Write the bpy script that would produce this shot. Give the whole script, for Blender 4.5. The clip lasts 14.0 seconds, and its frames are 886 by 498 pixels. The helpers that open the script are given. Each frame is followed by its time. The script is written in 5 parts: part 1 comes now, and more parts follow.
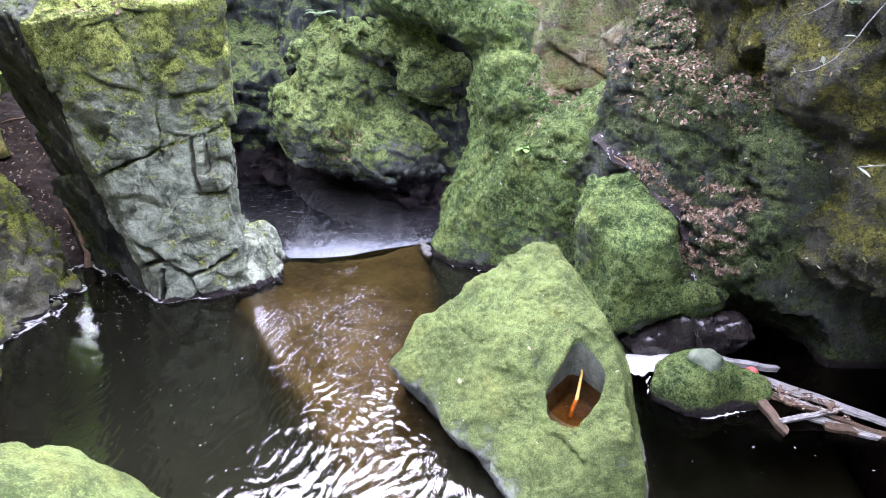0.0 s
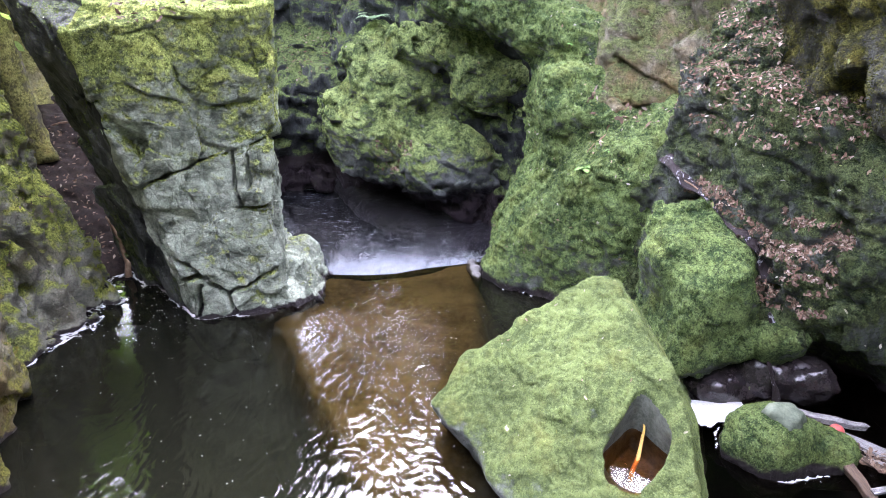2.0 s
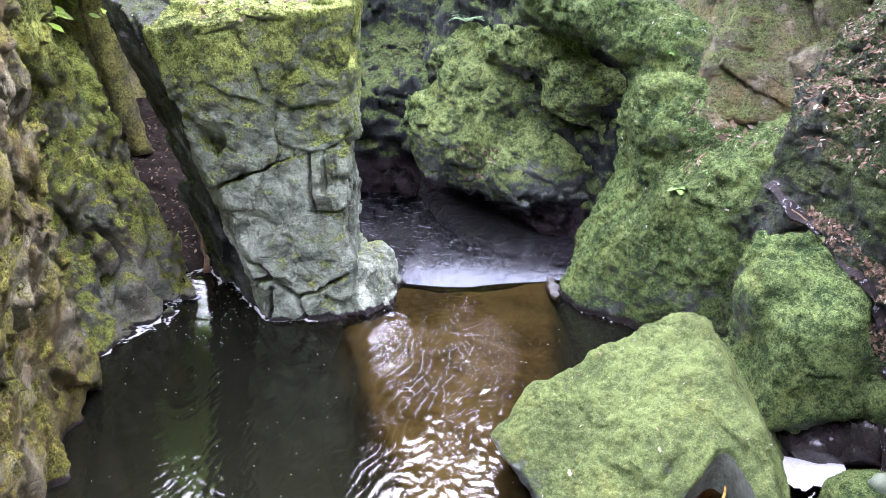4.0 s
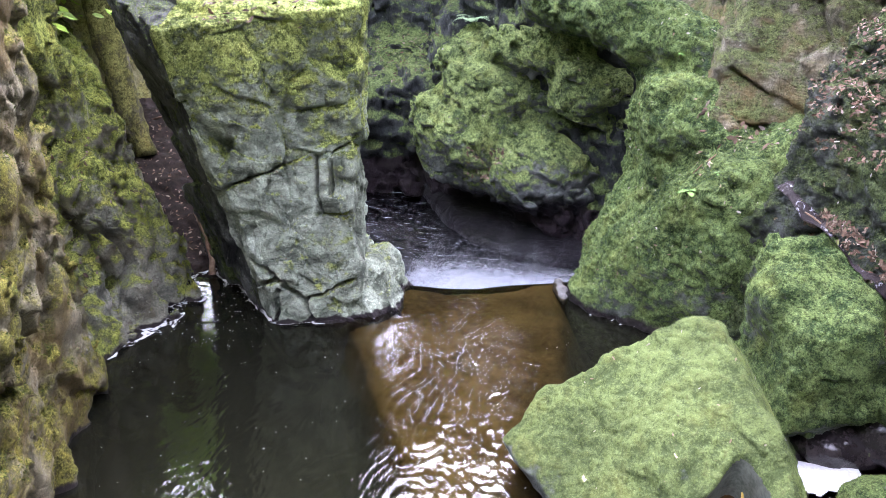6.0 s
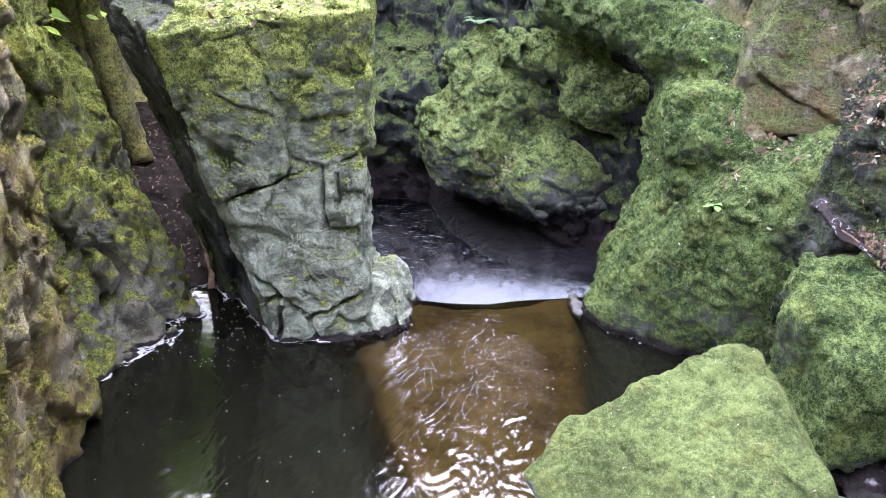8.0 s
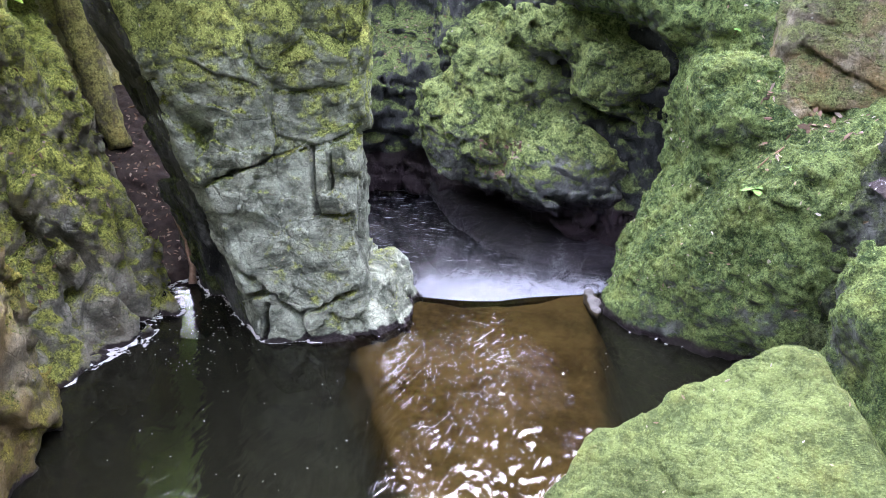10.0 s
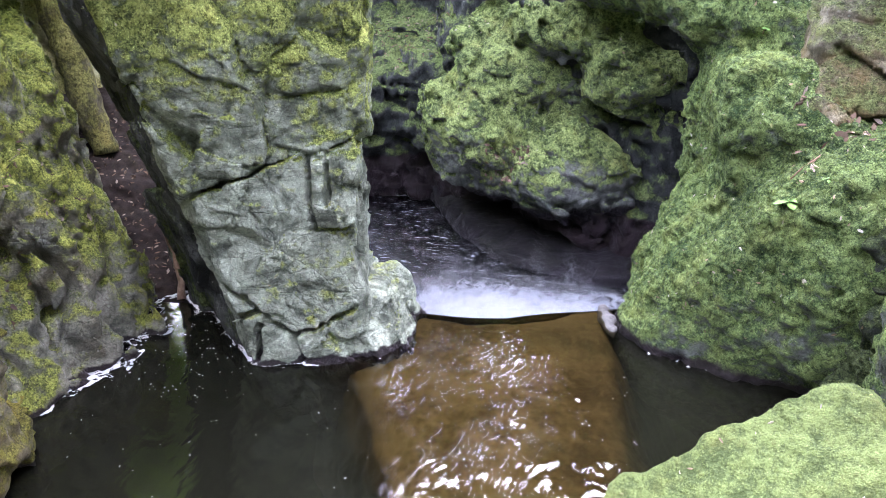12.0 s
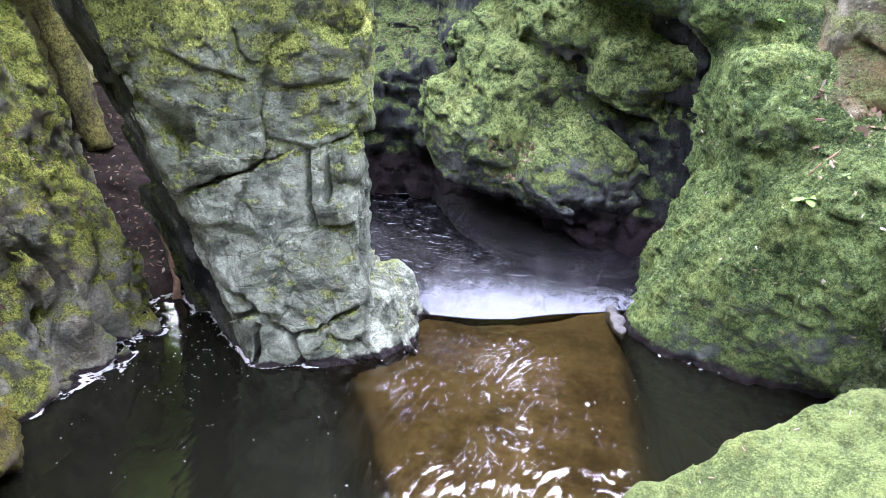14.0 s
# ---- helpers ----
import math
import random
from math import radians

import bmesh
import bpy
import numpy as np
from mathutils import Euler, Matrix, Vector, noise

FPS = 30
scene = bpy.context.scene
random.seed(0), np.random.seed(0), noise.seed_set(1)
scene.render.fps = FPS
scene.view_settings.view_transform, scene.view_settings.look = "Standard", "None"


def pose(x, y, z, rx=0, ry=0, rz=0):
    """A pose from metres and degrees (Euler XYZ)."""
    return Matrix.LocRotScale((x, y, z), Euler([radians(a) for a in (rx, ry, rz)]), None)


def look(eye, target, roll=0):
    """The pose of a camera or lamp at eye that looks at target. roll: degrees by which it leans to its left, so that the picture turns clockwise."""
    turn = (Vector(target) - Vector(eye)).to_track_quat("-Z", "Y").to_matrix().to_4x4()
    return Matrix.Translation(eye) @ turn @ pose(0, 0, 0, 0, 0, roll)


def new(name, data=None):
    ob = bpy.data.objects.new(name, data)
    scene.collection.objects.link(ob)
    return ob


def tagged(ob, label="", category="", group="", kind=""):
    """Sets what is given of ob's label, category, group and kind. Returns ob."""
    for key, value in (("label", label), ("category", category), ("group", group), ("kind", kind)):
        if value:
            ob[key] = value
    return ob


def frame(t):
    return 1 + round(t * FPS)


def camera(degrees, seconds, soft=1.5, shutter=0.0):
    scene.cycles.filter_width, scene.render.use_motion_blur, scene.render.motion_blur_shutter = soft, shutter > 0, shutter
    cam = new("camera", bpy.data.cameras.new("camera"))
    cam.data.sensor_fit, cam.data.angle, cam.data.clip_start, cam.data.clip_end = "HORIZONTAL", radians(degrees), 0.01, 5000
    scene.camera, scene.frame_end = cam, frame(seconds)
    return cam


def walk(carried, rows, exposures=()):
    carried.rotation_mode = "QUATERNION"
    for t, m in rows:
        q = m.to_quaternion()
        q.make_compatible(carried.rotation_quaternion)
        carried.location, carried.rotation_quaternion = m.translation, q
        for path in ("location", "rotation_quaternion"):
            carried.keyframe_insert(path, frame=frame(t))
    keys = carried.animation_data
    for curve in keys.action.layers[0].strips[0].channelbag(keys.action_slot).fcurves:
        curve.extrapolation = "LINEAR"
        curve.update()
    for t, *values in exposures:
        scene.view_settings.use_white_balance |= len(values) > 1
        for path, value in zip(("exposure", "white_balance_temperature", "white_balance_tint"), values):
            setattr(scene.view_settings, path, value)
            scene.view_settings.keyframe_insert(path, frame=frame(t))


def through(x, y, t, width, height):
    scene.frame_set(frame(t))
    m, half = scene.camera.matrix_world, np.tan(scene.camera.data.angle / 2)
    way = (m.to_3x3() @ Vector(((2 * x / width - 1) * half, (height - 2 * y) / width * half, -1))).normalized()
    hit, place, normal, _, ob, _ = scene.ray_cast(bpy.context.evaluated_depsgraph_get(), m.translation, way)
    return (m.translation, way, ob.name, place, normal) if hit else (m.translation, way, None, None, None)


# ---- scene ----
cam = camera(64.7, 14.0, soft=0.8)
PATH = [
    (0, (0.099, -0.087, 4.11), (0.068, 1.709, 3.231), -0.7),
    (0.5, (0.101, 0.036, 4.117), (0.068, 1.832, 3.236), -0.8),
    (1, (0.096, 0.186, 4.121), (0.063, 1.981, 3.239), -0.8),
    (1.5, (0.085, 0.341, 4.123), (0.023, 2.135, 3.241), -0.8),
    (2, (0.082, 0.491, 4.129), (-0.091, 2.278, 3.248), -0.9),
    (2.5, (0.106, 0.617, 4.123), (-0.103, 2.4, 3.242), -0.9),
    (3, (0.13, 0.724, 4.122), (-0.113, 2.503, 3.242), -1.0),
    (3.5, (0.151, 0.825, 4.116), (-0.206, 2.586, 3.238), -1.0),
    (4, (0.196, 0.9, 4.112), (-0.234, 2.646, 3.235), -1.0),
    (6.5, (0.034, 0.965, 4.125), (-0.392, 2.71, 3.245), -1.0),
    (7, (-0.024, 1.064, 4.139), (-0.449, 2.808, 3.258), -1.0),
    (7.5, (-0.085, 1.172, 4.153), (-0.507, 2.916, 3.27), -0.9),
    (10, (-0.351, 1.871, 3.725), (-0.763, 3.617, 2.84), -0.7),
    (10.5, (-0.402, 2.032, 3.668), (-0.813, 3.776, 2.781), -0.7),
    (11, (-0.454, 2.188, 3.673), (-0.865, 3.933, 2.786), -0.7),
    (11.5, (-0.496, 2.306, 3.678), (-0.906, 4.049, 2.788), -0.7),
    (12, (-0.512, 2.328, 3.661), (-0.922, 4.071, 2.771), -0.7),
    (12.5, (-0.52, 2.321, 3.632), (-0.929, 4.065, 2.742), -0.6),
    (13, (-0.531, 2.339, 3.601), (-0.94, 4.084, 2.712), -0.6),
    (13.5, (-0.562, 2.397, 3.581), (-0.969, 4.141, 2.691), -0.6),
    (14, (-0.606, 2.481, 3.558), (-1.01, 4.226, 2.669), -0.5),
]
walk(cam, [(t, look(eye, target, roll)) for t, eye, target, roll in PATH], [(0, 3.22, 6000, 32), (7.5, 3.06, 6040, 32), (14, 3.33, 5980, 32)])

# ---- light ----
world = bpy.data.worlds.new("world")
scene.world = world
world.use_nodes = True
wn = world.node_tree.nodes
sky = wn.new("ShaderNodeTexSky")
sky.sky_type, sky.sun_disc = "NISHITA", False
SUN_UP, SUN_TURN = 57.0, 354.0
sky.sun_elevation, sky.sun_rotation = radians(SUN_UP), radians(SUN_TURN)
sky.air_density, sky.dust_density, sky.ozone_density = 1.0, 0.4, 1.0
veil = wn.new("ShaderNodeHueSaturation")  # thin cloud greys the sky
veil.inputs["Saturation"].default_value, veil.inputs["Value"].default_value = 0.3, 5.0
world.node_tree.links.new(sky.outputs[0], veil.inputs["Color"])
world.node_tree.links.new(veil.outputs[0], wn["Background"].inputs[0])
wn["Background"].inputs[1].default_value = 0.15
sun = new("sun", bpy.data.lights.new("sun", "SUN"))
sun.data.energy, sun.data.angle, sun.data.color = 0.45, radians(10), (1.0, 0.98, 0.95)
a, e = radians(SUN_TURN), radians(SUN_UP)
sun.matrix_world = look(Vector((math.sin(a) * math.cos(e), math.cos(a) * math.cos(e), math.sin(e))) * 20, (0, 0, 0))


# ---- materials ----
class Nodes:
    """Short hand for a node material."""

    def __init__(self, name):
        self.m = bpy.data.materials.new(name)
        self.m.use_nodes = True
        self.t = self.m.node_tree
        self.b = self.t.nodes["Principled BSDF"]
        self.out = self.t.nodes["Material Output"]

    def add(self, kind, **values):
        n = self.t.nodes.new("ShaderNode" + kind)
        for k, v in values.items():
            setattr(n, k, v)
        return n

    def link(self, a, b):
        self.t.links.new(a, b)

    def put(self, socket, v):
        if isinstance(v, bpy.types.NodeSocket):
            self.link(v, socket)
        else:
            socket.default_value = (*v, 1) if isinstance(v, tuple) and len(v) == 3 and socket.type == "RGBA" else v

    def coord(self):
        return self.add("TexCoord").outputs["Object"]

    def scaled(self, v, s, turn=(0, 0, 0)):
        n = self.add("Mapping")
        self.link(v, n.inputs[0])
        n.inputs["Scale"].default_value = s
        n.inputs["Rotation"].default_value = turn
        return n.outputs[0]

    def noise(self, v, s, detail=4.0, rough=0.55, warp=0.0):
        n = self.add("TexNoise")
        self.link(v, n.inputs["Vector"])
        n.inputs["Scale"].default_value, n.inputs["Detail"].default_value = s, detail
        n.inputs["Roughness"].default_value, n.inputs["Distortion"].default_value = rough, warp
        return n.outputs["Fac"]

    def cells(self, v, s, feature="F1"):
        n = self.add("TexVoronoi", feature=feature)
        self.link(v, n.inputs["Vector"])
        n.inputs["Scale"].default_value = s
        return n.outputs["Distance"]

    def math(self, op, a, b=0.0, c=0.0):
        n = self.add("Math", operation=op)
        for i, v in enumerate((a, b, c)):
            self.put(n.inputs[i], v)
        return n.outputs[0]

    def ramp(self, v, lo, hi, a=0.0, b=1.0):
        n = self.add("MapRange", interpolation_type="SMOOTHSTEP")
        for i, x in enumerate((v, lo, hi, a, b)):
            self.put(n.inputs[i], x)
        return n.outputs[0]

    def mix(self, f, a, b):
        n = self.add("Mix", data_type="RGBA")
        self.put(n.inputs[0], f), self.put(n.inputs[6], a), self.put(n.inputs[7], b)
        return n.outputs[2]

    def bump(self, h, strength, distance, normal=None):
        n = self.add("Bump")
        n.inputs["Strength"].default_value, n.inputs["Distance"].default_value = strength, distance
        self.link(h, n.inputs["Height"])
        if normal:
            self.link(normal, n.inputs["Normal"])
        return n.outputs[0]

    def done(self, color=None, rough=None, normal=None, spec=None):
        for key, v in (("Base Color", color), ("Roughness", rough), ("Normal", normal), ("Specular IOR Level", spec)):
            if v is not None:
                self.put(self.b.inputs[key], v)
        return self.m


def mossy(name, rock=((0.10, 0.11, 0.10), (0.30, 0.32, 0.28)), moss=((0.055, 0.10, 0.031), (0.20, 0.29, 0.085)), amount=0.5, up=0.5, wet=0.12, seed=0.0,
          ochre=0.0, moss_grain=1.0, rise=0.0, middle=1.0, beds=2.0, deep=0.7, algae_shade=(0.018, 0.012, 0.014), folds=1.0, pit=0.5, tip=1.75):
    """Damp rock under patches of moss: more moss where the surface looks up."""
    rock, moss = [tuple(c * 0.62 for c in q) for q in rock], [tuple(c * 0.56 for c in q) for q in moss]
    k = Nodes(name)
    v = k.scaled(k.coord(), (1, 1, 1), (0.3 * seed, 0.2 * seed, seed))
    big, mid, small, grain = k.noise(v, 0.9, 3), k.noise(v, 4.0, 5, 0.6), k.noise(v, 17, 5, 0.6), k.noise(v, 75, 4, 0.65)
    sep = k.add("SeparateXYZ")
    k.link(k.add("NewGeometry").outputs["Normal"], sep.inputs[0])
    place = k.add("SeparateXYZ")
    k.link(k.coord(), place.inputs[0])
    s = k.math("MULTIPLY", sep.outputs[2], up)
    s = k.math("MULTIPLY_ADD", k.math("SUBTRACT", big, 0.5), 1.6, s)
    s = k.math("MULTIPLY_ADD", k.math("SUBTRACT", mid, 0.5), 1.3, s)
    s = k.math("MULTIPLY_ADD", k.math("SUBTRACT", small, 0.5), 0.7, s)
    s = k.math("MULTIPLY_ADD", k.math("SUBTRACT", place.outputs[2], middle), rise, s)
    cover = k.ramp(k.math("ADD", s, amount - 0.5), -0.2, 0.32)
    # rock: streaks along its bedding, pale lichen, fine cracks
    bed = k.noise(k.scaled(v, (1.0, 1.0, beds), (0.5, 0.25, 0)), 3.2, 6, 0.62, 0.8)
    stone = k.mix(k.ramp(bed, 0.32, 0.68), rock[0], rock[1])
    stone = k.mix(k.math("MULTIPLY", k.ramp(k.noise(v, 9, 5, 0.7), 0.58, 0.72), 0.55), stone, tuple(min(1, c * 1.5 + 0.02) for c in rock[1]))
    crack = k.ramp(k.cells(k.scaled(v, (1, 1, 1.8), (0.4, 0.3, 0)), 2.6, "DISTANCE_TO_EDGE"), 0.0, 0.03)
    stone = k.mix(k.math("MULTIPLY_ADD", k.math("MULTIPLY", crack, -0.35), k.ramp(mid, 0.5, 0.65), k.ramp(mid, 0.5, 0.65, 0, 0.35)), stone, tuple(c * 0.35 for c in rock[0]))
    # hairline joints, and round spots of white lichen
    hair = k.ramp(k.cells(k.scaled(v, (1, 1, 1.5), (0.2, 0.5, 0.3)), 8.5, "DISTANCE_TO_EDGE"), 0.0, 0.035, 0.55, 1.0)
    hair = k.math("MAXIMUM", hair, k.ramp(k.noise(v, 2.3, 3), 0.46, 0.58))
    dots = k.math("MULTIPLY", k.ramp(k.cells(v, 10), 0.13, 0.08), k.ramp(k.noise(v, 3.1, 4, 0.6), 0.5, 0.6, 0.0, 0.8))
    stone = k.mix(k.math("SUBTRACT", 1.0, hair), stone, tuple(c * 0.2 for c in rock[0]))
    stone = k.mix(dots, stone, (0.36, 0.37, 0.31))
    if ochre:
        stone = k.mix(k.math("MULTIPLY", k.ramp(k.noise(v, 1.6, 4), 0.42, 0.62), ochre), stone, (0.14, 0.10, 0.035))
    green = k.mix(k.ramp(k.math("ADD", k.math("MULTIPLY_ADD", grain, 0.35, k.math("MULTIPLY", mid, 0.3)), k.math("MULTIPLY", small, 0.35)), 0.42, 0.59), tuple(c * deep for c in moss[0]), tuple(c * 1.1 for c in moss[1]))
    green = k.mix(k.math("MULTIPLY", k.ramp(k.noise(v, 2.9, 5, 0.65), 0.5, 0.75), 0.4), green, (moss[1][0] * 1.45, moss[1][1] * 1.15, moss[1][2] * 0.9))
    green = k.mix(k.math("MULTIPLY", k.ramp(small, 0.56, 0.72), 0.35), green, (0.05, 0.042, 0.018))
    pits = k.ramp(k.noise(v, 36, 5, 0.75), 0.36, 0.52, pit * 0.75, 1.08)
    tips = k.ramp(k.noise(v, 95, 3, 0.7), 0.54, 0.66, 0.92, tip)
    color = k.mix(cover, stone, green)
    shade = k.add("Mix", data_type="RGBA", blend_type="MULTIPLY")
    k.link(k.ramp(cover, 0, 1, 0.5, 1.0), shade.inputs[0])
    k.put(shade.inputs[6], color)
    k.put(shade.inputs[7], k.math("MULTIPLY", k.math("MULTIPLY", pits, tips), k.ramp(k.noise(v, 0.7, 2), 0.35, 0.65, 0.82, 1.16)))
    color = shade.outputs[2]
    # algae in the splash zone; dimming by the peat water is painted in below
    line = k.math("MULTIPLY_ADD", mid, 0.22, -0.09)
    damp_shade = k.ramp(k.math("SUBTRACT", place.outputs[2], line), wet, wet * 0.35)
    color = k.mix(k.math("MULTIPLY", damp_shade, 0.97), color, algae_shade)
    rough = k.math("SUBTRACT", k.ramp(cover, 0, 1, 0.62, 0.95), k.math("MULTIPLY", damp_shade, 0.2))
    h_moss = k.math("ADD", k.math("MULTIPLY", k.noise(v, 120, 3, 0.7), 0.6), k.math("MULTIPLY", small, 1.3))
    h_rock = k.math("ADD", k.math("MULTIPLY", k.noise(v, 34, 6, 0.7), 0.62), k.math("ADD", k.math("MULTIPLY", bed, folds), k.math("MULTIPLY", crack, 0.12)))
    hm = k.add("Mix", data_type="FLOAT")
    k.put(hm.inputs[0], cover), k.put(hm.inputs[2], h_rock), k.put(hm.inputs[3], k.math("MULTIPLY", h_moss, moss_grain))
    return k.done(color, rough, k.bump(hm.outputs[0], 1.0, 0.075), k.ramp(damp_shade, 0, 1, 0.10, 0.16))


def plain(name, a, b, scale=8.0, rough=0.8, bump=0.3, stretch=(1, 1, 1)):
    k = Nodes(name)
    v = k.scaled(k.coord(), stretch)
    n = k.noise(v, scale, 5, 0.6)
    fine = k.noise(v, scale * 7, 4, 0.6)
    a, b = tuple(x * 0.55 for x in a), tuple(x * 0.55 for x in b)
    c = k.mix(k.ramp(k.math("MULTIPLY_ADD", fine, 0.4, k.math("MULTIPLY", n, 0.6)), 0.35, 0.65), a, b)
    return k.done(c, rough, k.bump(k.math("ADD", n, k.math("MULTIPLY", fine, 0.5)), bump, 0.01), 0.12 if rough > 0.4 else 0.5)


def litter(name, *colors, rough=0.75, through=0.0):
    """Dead or green leaves, each of its own tone."""
    k = Nodes(name)
    colors = [tuple(x * 0.55 for x in c) for c in colors]
    r = k.add("ValToRGB")
    k.link(k.add("NewGeometry").outputs["Random Per Island"], r.inputs[0])
    r.color_ramp.interpolation = "CONSTANT"
    while len(r.color_ramp.elements) < len(colors):
        r.color_ramp.elements.new(0.5)
    for i, (el, c) in enumerate(zip(r.color_ramp.elements, colors)):
        el.position, el.color = i / len(colors), (*c, 1)
    n = k.noise(k.coord(), 60, 3)
    tone = k.mix(k.ramp(n, 0.3, 0.7, 0, 0.5), r.outputs[0], tuple(x * 0.5 for x in colors[0]))
    if through:
        # thin leaves let the light through
        glow, both = k.add("BsdfTranslucent"), k.add("MixShader")
        both.inputs[0].default_value = through
        k.link(tone, glow.inputs[0])
        k.link(k.b.outputs[0], both.inputs[1]), k.link(glow.outputs[0], both.inputs[2])
        k.link(both.outputs[0], k.out.inputs["Surface"])
    return k.done(tone, rough, None, 0.15)


def water_surface(name, tint, ripple, stretch, foam=0.0, murk=None):
    """Clear brown water: what lies under it shows through, and it mirrors by Fresnel."""
    k = Nodes(name)
    v = k.coord()
    w = k.scaled(v, stretch, (0, 0, 0.12))
    n1, n2 = k.noise(w, 12.0, 3, 0.55, 0.8), k.noise(w, 26.0, 3, 0.55, 0.8)
    at = k.add("SeparateXYZ")
    k.link(v, at.inputs[0])
    # lively in the current, calm under the cliff
    live = 1.0 if foam else k.math("MULTIPLY", k.ramp(k.math("ABSOLUTE", k.math("ADD", at.outputs[0], 0.95)), 0.55, 1.7, 1.0, 0.4), k.ramp(at.outputs[1], 6.7, 7.9, 1.0, 0.15))
    normal = k.bump(k.math("MULTIPLY", k.math("MULTIPLY_ADD", n2, 0.35, n1), live), ripple, 0.02)
    clear, gloss, fres = k.add("BsdfTransparent"), k.add("BsdfGlossy"), k.add("Fresnel")
    clear.inputs[0].default_value = (*tint, 1)
    gloss.inputs["Roughness"].default_value = 0.02
    fres.inputs["IOR"].default_value = 1.5
    k.link(normal, gloss.inputs["Normal"]), k.link(normal, fres.inputs["Normal"])
    ms = k.add("MixShader")
    k.link(fres.outputs[0], ms.inputs[0]), k.link(clear.outputs[0], ms.inputs[1]), k.link(gloss.outputs[0], ms.inputs[2])
    last = ms.outputs[0]
    if murk:
        # fine silt hangs in the deep water beside the shelf
        west = k.math("MULTIPLY_ADD", k.math("ADD", at.outputs[0], 2.2), -0.84, k.math("MULTIPLY", k.math("SUBTRACT", at.outputs[1], 6.58), -0.54))
        deep = k.ramp(k.math("MULTIPLY_ADD", k.math("SUBTRACT", k.noise(v, 1.1, 3), 0.5), 0.5, west), -0.02, 0.5, 0.0, 0.78)
        edge = k.math("MULTIPLY", k.ramp(at.outputs[0], -0.35, 0.1, 0.0, 0.6), k.ramp(at.outputs[0], 1.3, 1.8, 1.0, 0.0))
        deep = k.math("MAXIMUM", deep, edge)
        haze, under = k.add("BsdfDiffuse"), k.add("MixShader")
        haze.inputs[0].default_value = (*murk, 1)
        k.link(deep, under.inputs[0]), k.link(clear.outputs[0], under.inputs[1]), k.link(haze.outputs[0], under.inputs[2])
        k.link(under.outputs[0], ms.inputs[1])
    if foam:
        # churned white water: thickest below the fall, broken up by eddies
        sep = k.add("SeparateXYZ")
        k.link(v, sep.inputs[0])
        near = k.ramp(sep.outputs[1], 8.9, 11.2, 1.0, 0.0)
        east = k.ramp(sep.outputs[0], -3.4, -1.6, 0.55, 1.0)
        e = k.noise(k.scaled(v, (1.6, 1, 1)), 5, 6, 0.7, 1.2)
        f = k.ramp(k.math("MULTIPLY_ADD", k.math("MULTIPLY", near, east), foam, k.math("SUBTRACT", e, 1.0)), 0.05, 0.6, 0.0, 0.95)
        # pale threads further on: sky glints on the ripples, painted white
        thread = k.ramp(k.noise(k.scaled(v, (0.8, 3.4, 1), (0, 0, 0.3)), 5.5, 5, 0.64, 0.9), 0.57, 0.66, 0.0, 0.5)
        f = k.math("MAXIMUM", f, thread)
        white = k.add("BsdfDiffuse")
        white.inputs[0].default_value = (0.18, 0.193, 0.21, 1)
        m2 = k.add("MixShader")
        k.link(f, m2.inputs[0]), k.link(last, m2.inputs[1]), k.link(white.outputs[0], m2.inputs[2])
        last = m2.outputs[0]
    k.link(last, k.out.inputs["Surface"])
    return k.m


GREEN = ((0.045, 0.085, 0.031), (0.17, 0.27, 0.085))
M_PILLAR = mossy("lichen_grey_rock", ((0.15, 0.175, 0.125), (0.66, 0.74, 0.55)), ((0.14, 0.20, 0.05), (0.64, 0.75, 0.20)), 0.44, 0.55, 0.05, 1.0, rise=0.32, middle=2.1, beds=1.3, folds=0.4)
# pillar rock recoloured dark, with the flank's shade in its tones
M_FLANK = mossy("shaded_flank_rock", ((0.028, 0.031, 0.028), (0.15, 0.16, 0.135)), ((0.035, 0.055, 0.02), (0.14, 0.18, 0.06)), 0.34, 0.3, 0.05, 12.0, beds=0.7)
M_LEFT = mossy("left_cliff_rock", ((0.12, 0.125, 0.095), (0.48, 0.48, 0.37)), ((0.11, 0.15, 0.035), (0.50, 0.56, 0.12)), 0.46, 0.6, 0.05, 2.0, 0.25, rise=0.2, middle=1.2, beds=0.6)
M_NEAR = mossy("ochre_streaked_rock", ((0.10, 0.09, 0.05), (0.48, 0.43, 0.28)), ((0.10, 0.11, 0.025), (0.48, 0.45, 0.10)), 0.5, 0.4, 0.05, 14.0, 0.8, beds=0.35)
# its waterline tone also paints the deep shade under the rear overhang
M_REAR = mossy("rear_rock_moss", ((0.08, 0.09, 0.08), (0.28, 0.30, 0.27)), ((0.075, 0.13, 0.045), (0.41, 0.53, 0.175)), 0.5, 0.6, 0.2, 3.0, rise=0.3, middle=0.6, algae_shade=(0.010, 0.008, 0.011))
M_RIGHT = mossy("right_rock_moss", ((0.08, 0.09, 0.08), (0.26, 0.28, 0.25)), ((0.055, 0.11, 0.036), (0.24, 0.34, 0.108)), 0.86, 0.45, 0.10, 4.0)
M_BANK = mossy("dark_bank_moss", ((0.04, 0.045, 0.04), (0.13, 0.14, 0.125)), ((0.03, 0.052, 0.02), (0.125, 0.165, 0.06)), 0.58, 0.4, 0.08, 5.0)
M_SLAB = mossy("ochre_slab_rock", ((0.10, 0.088, 0.055), (0.24, 0.22, 0.155)), ((0.06, 0.08, 0.026), (0.155, 0.19, 0.065)), 0.42, 0.35, 0.05, 6.0, 0.8)
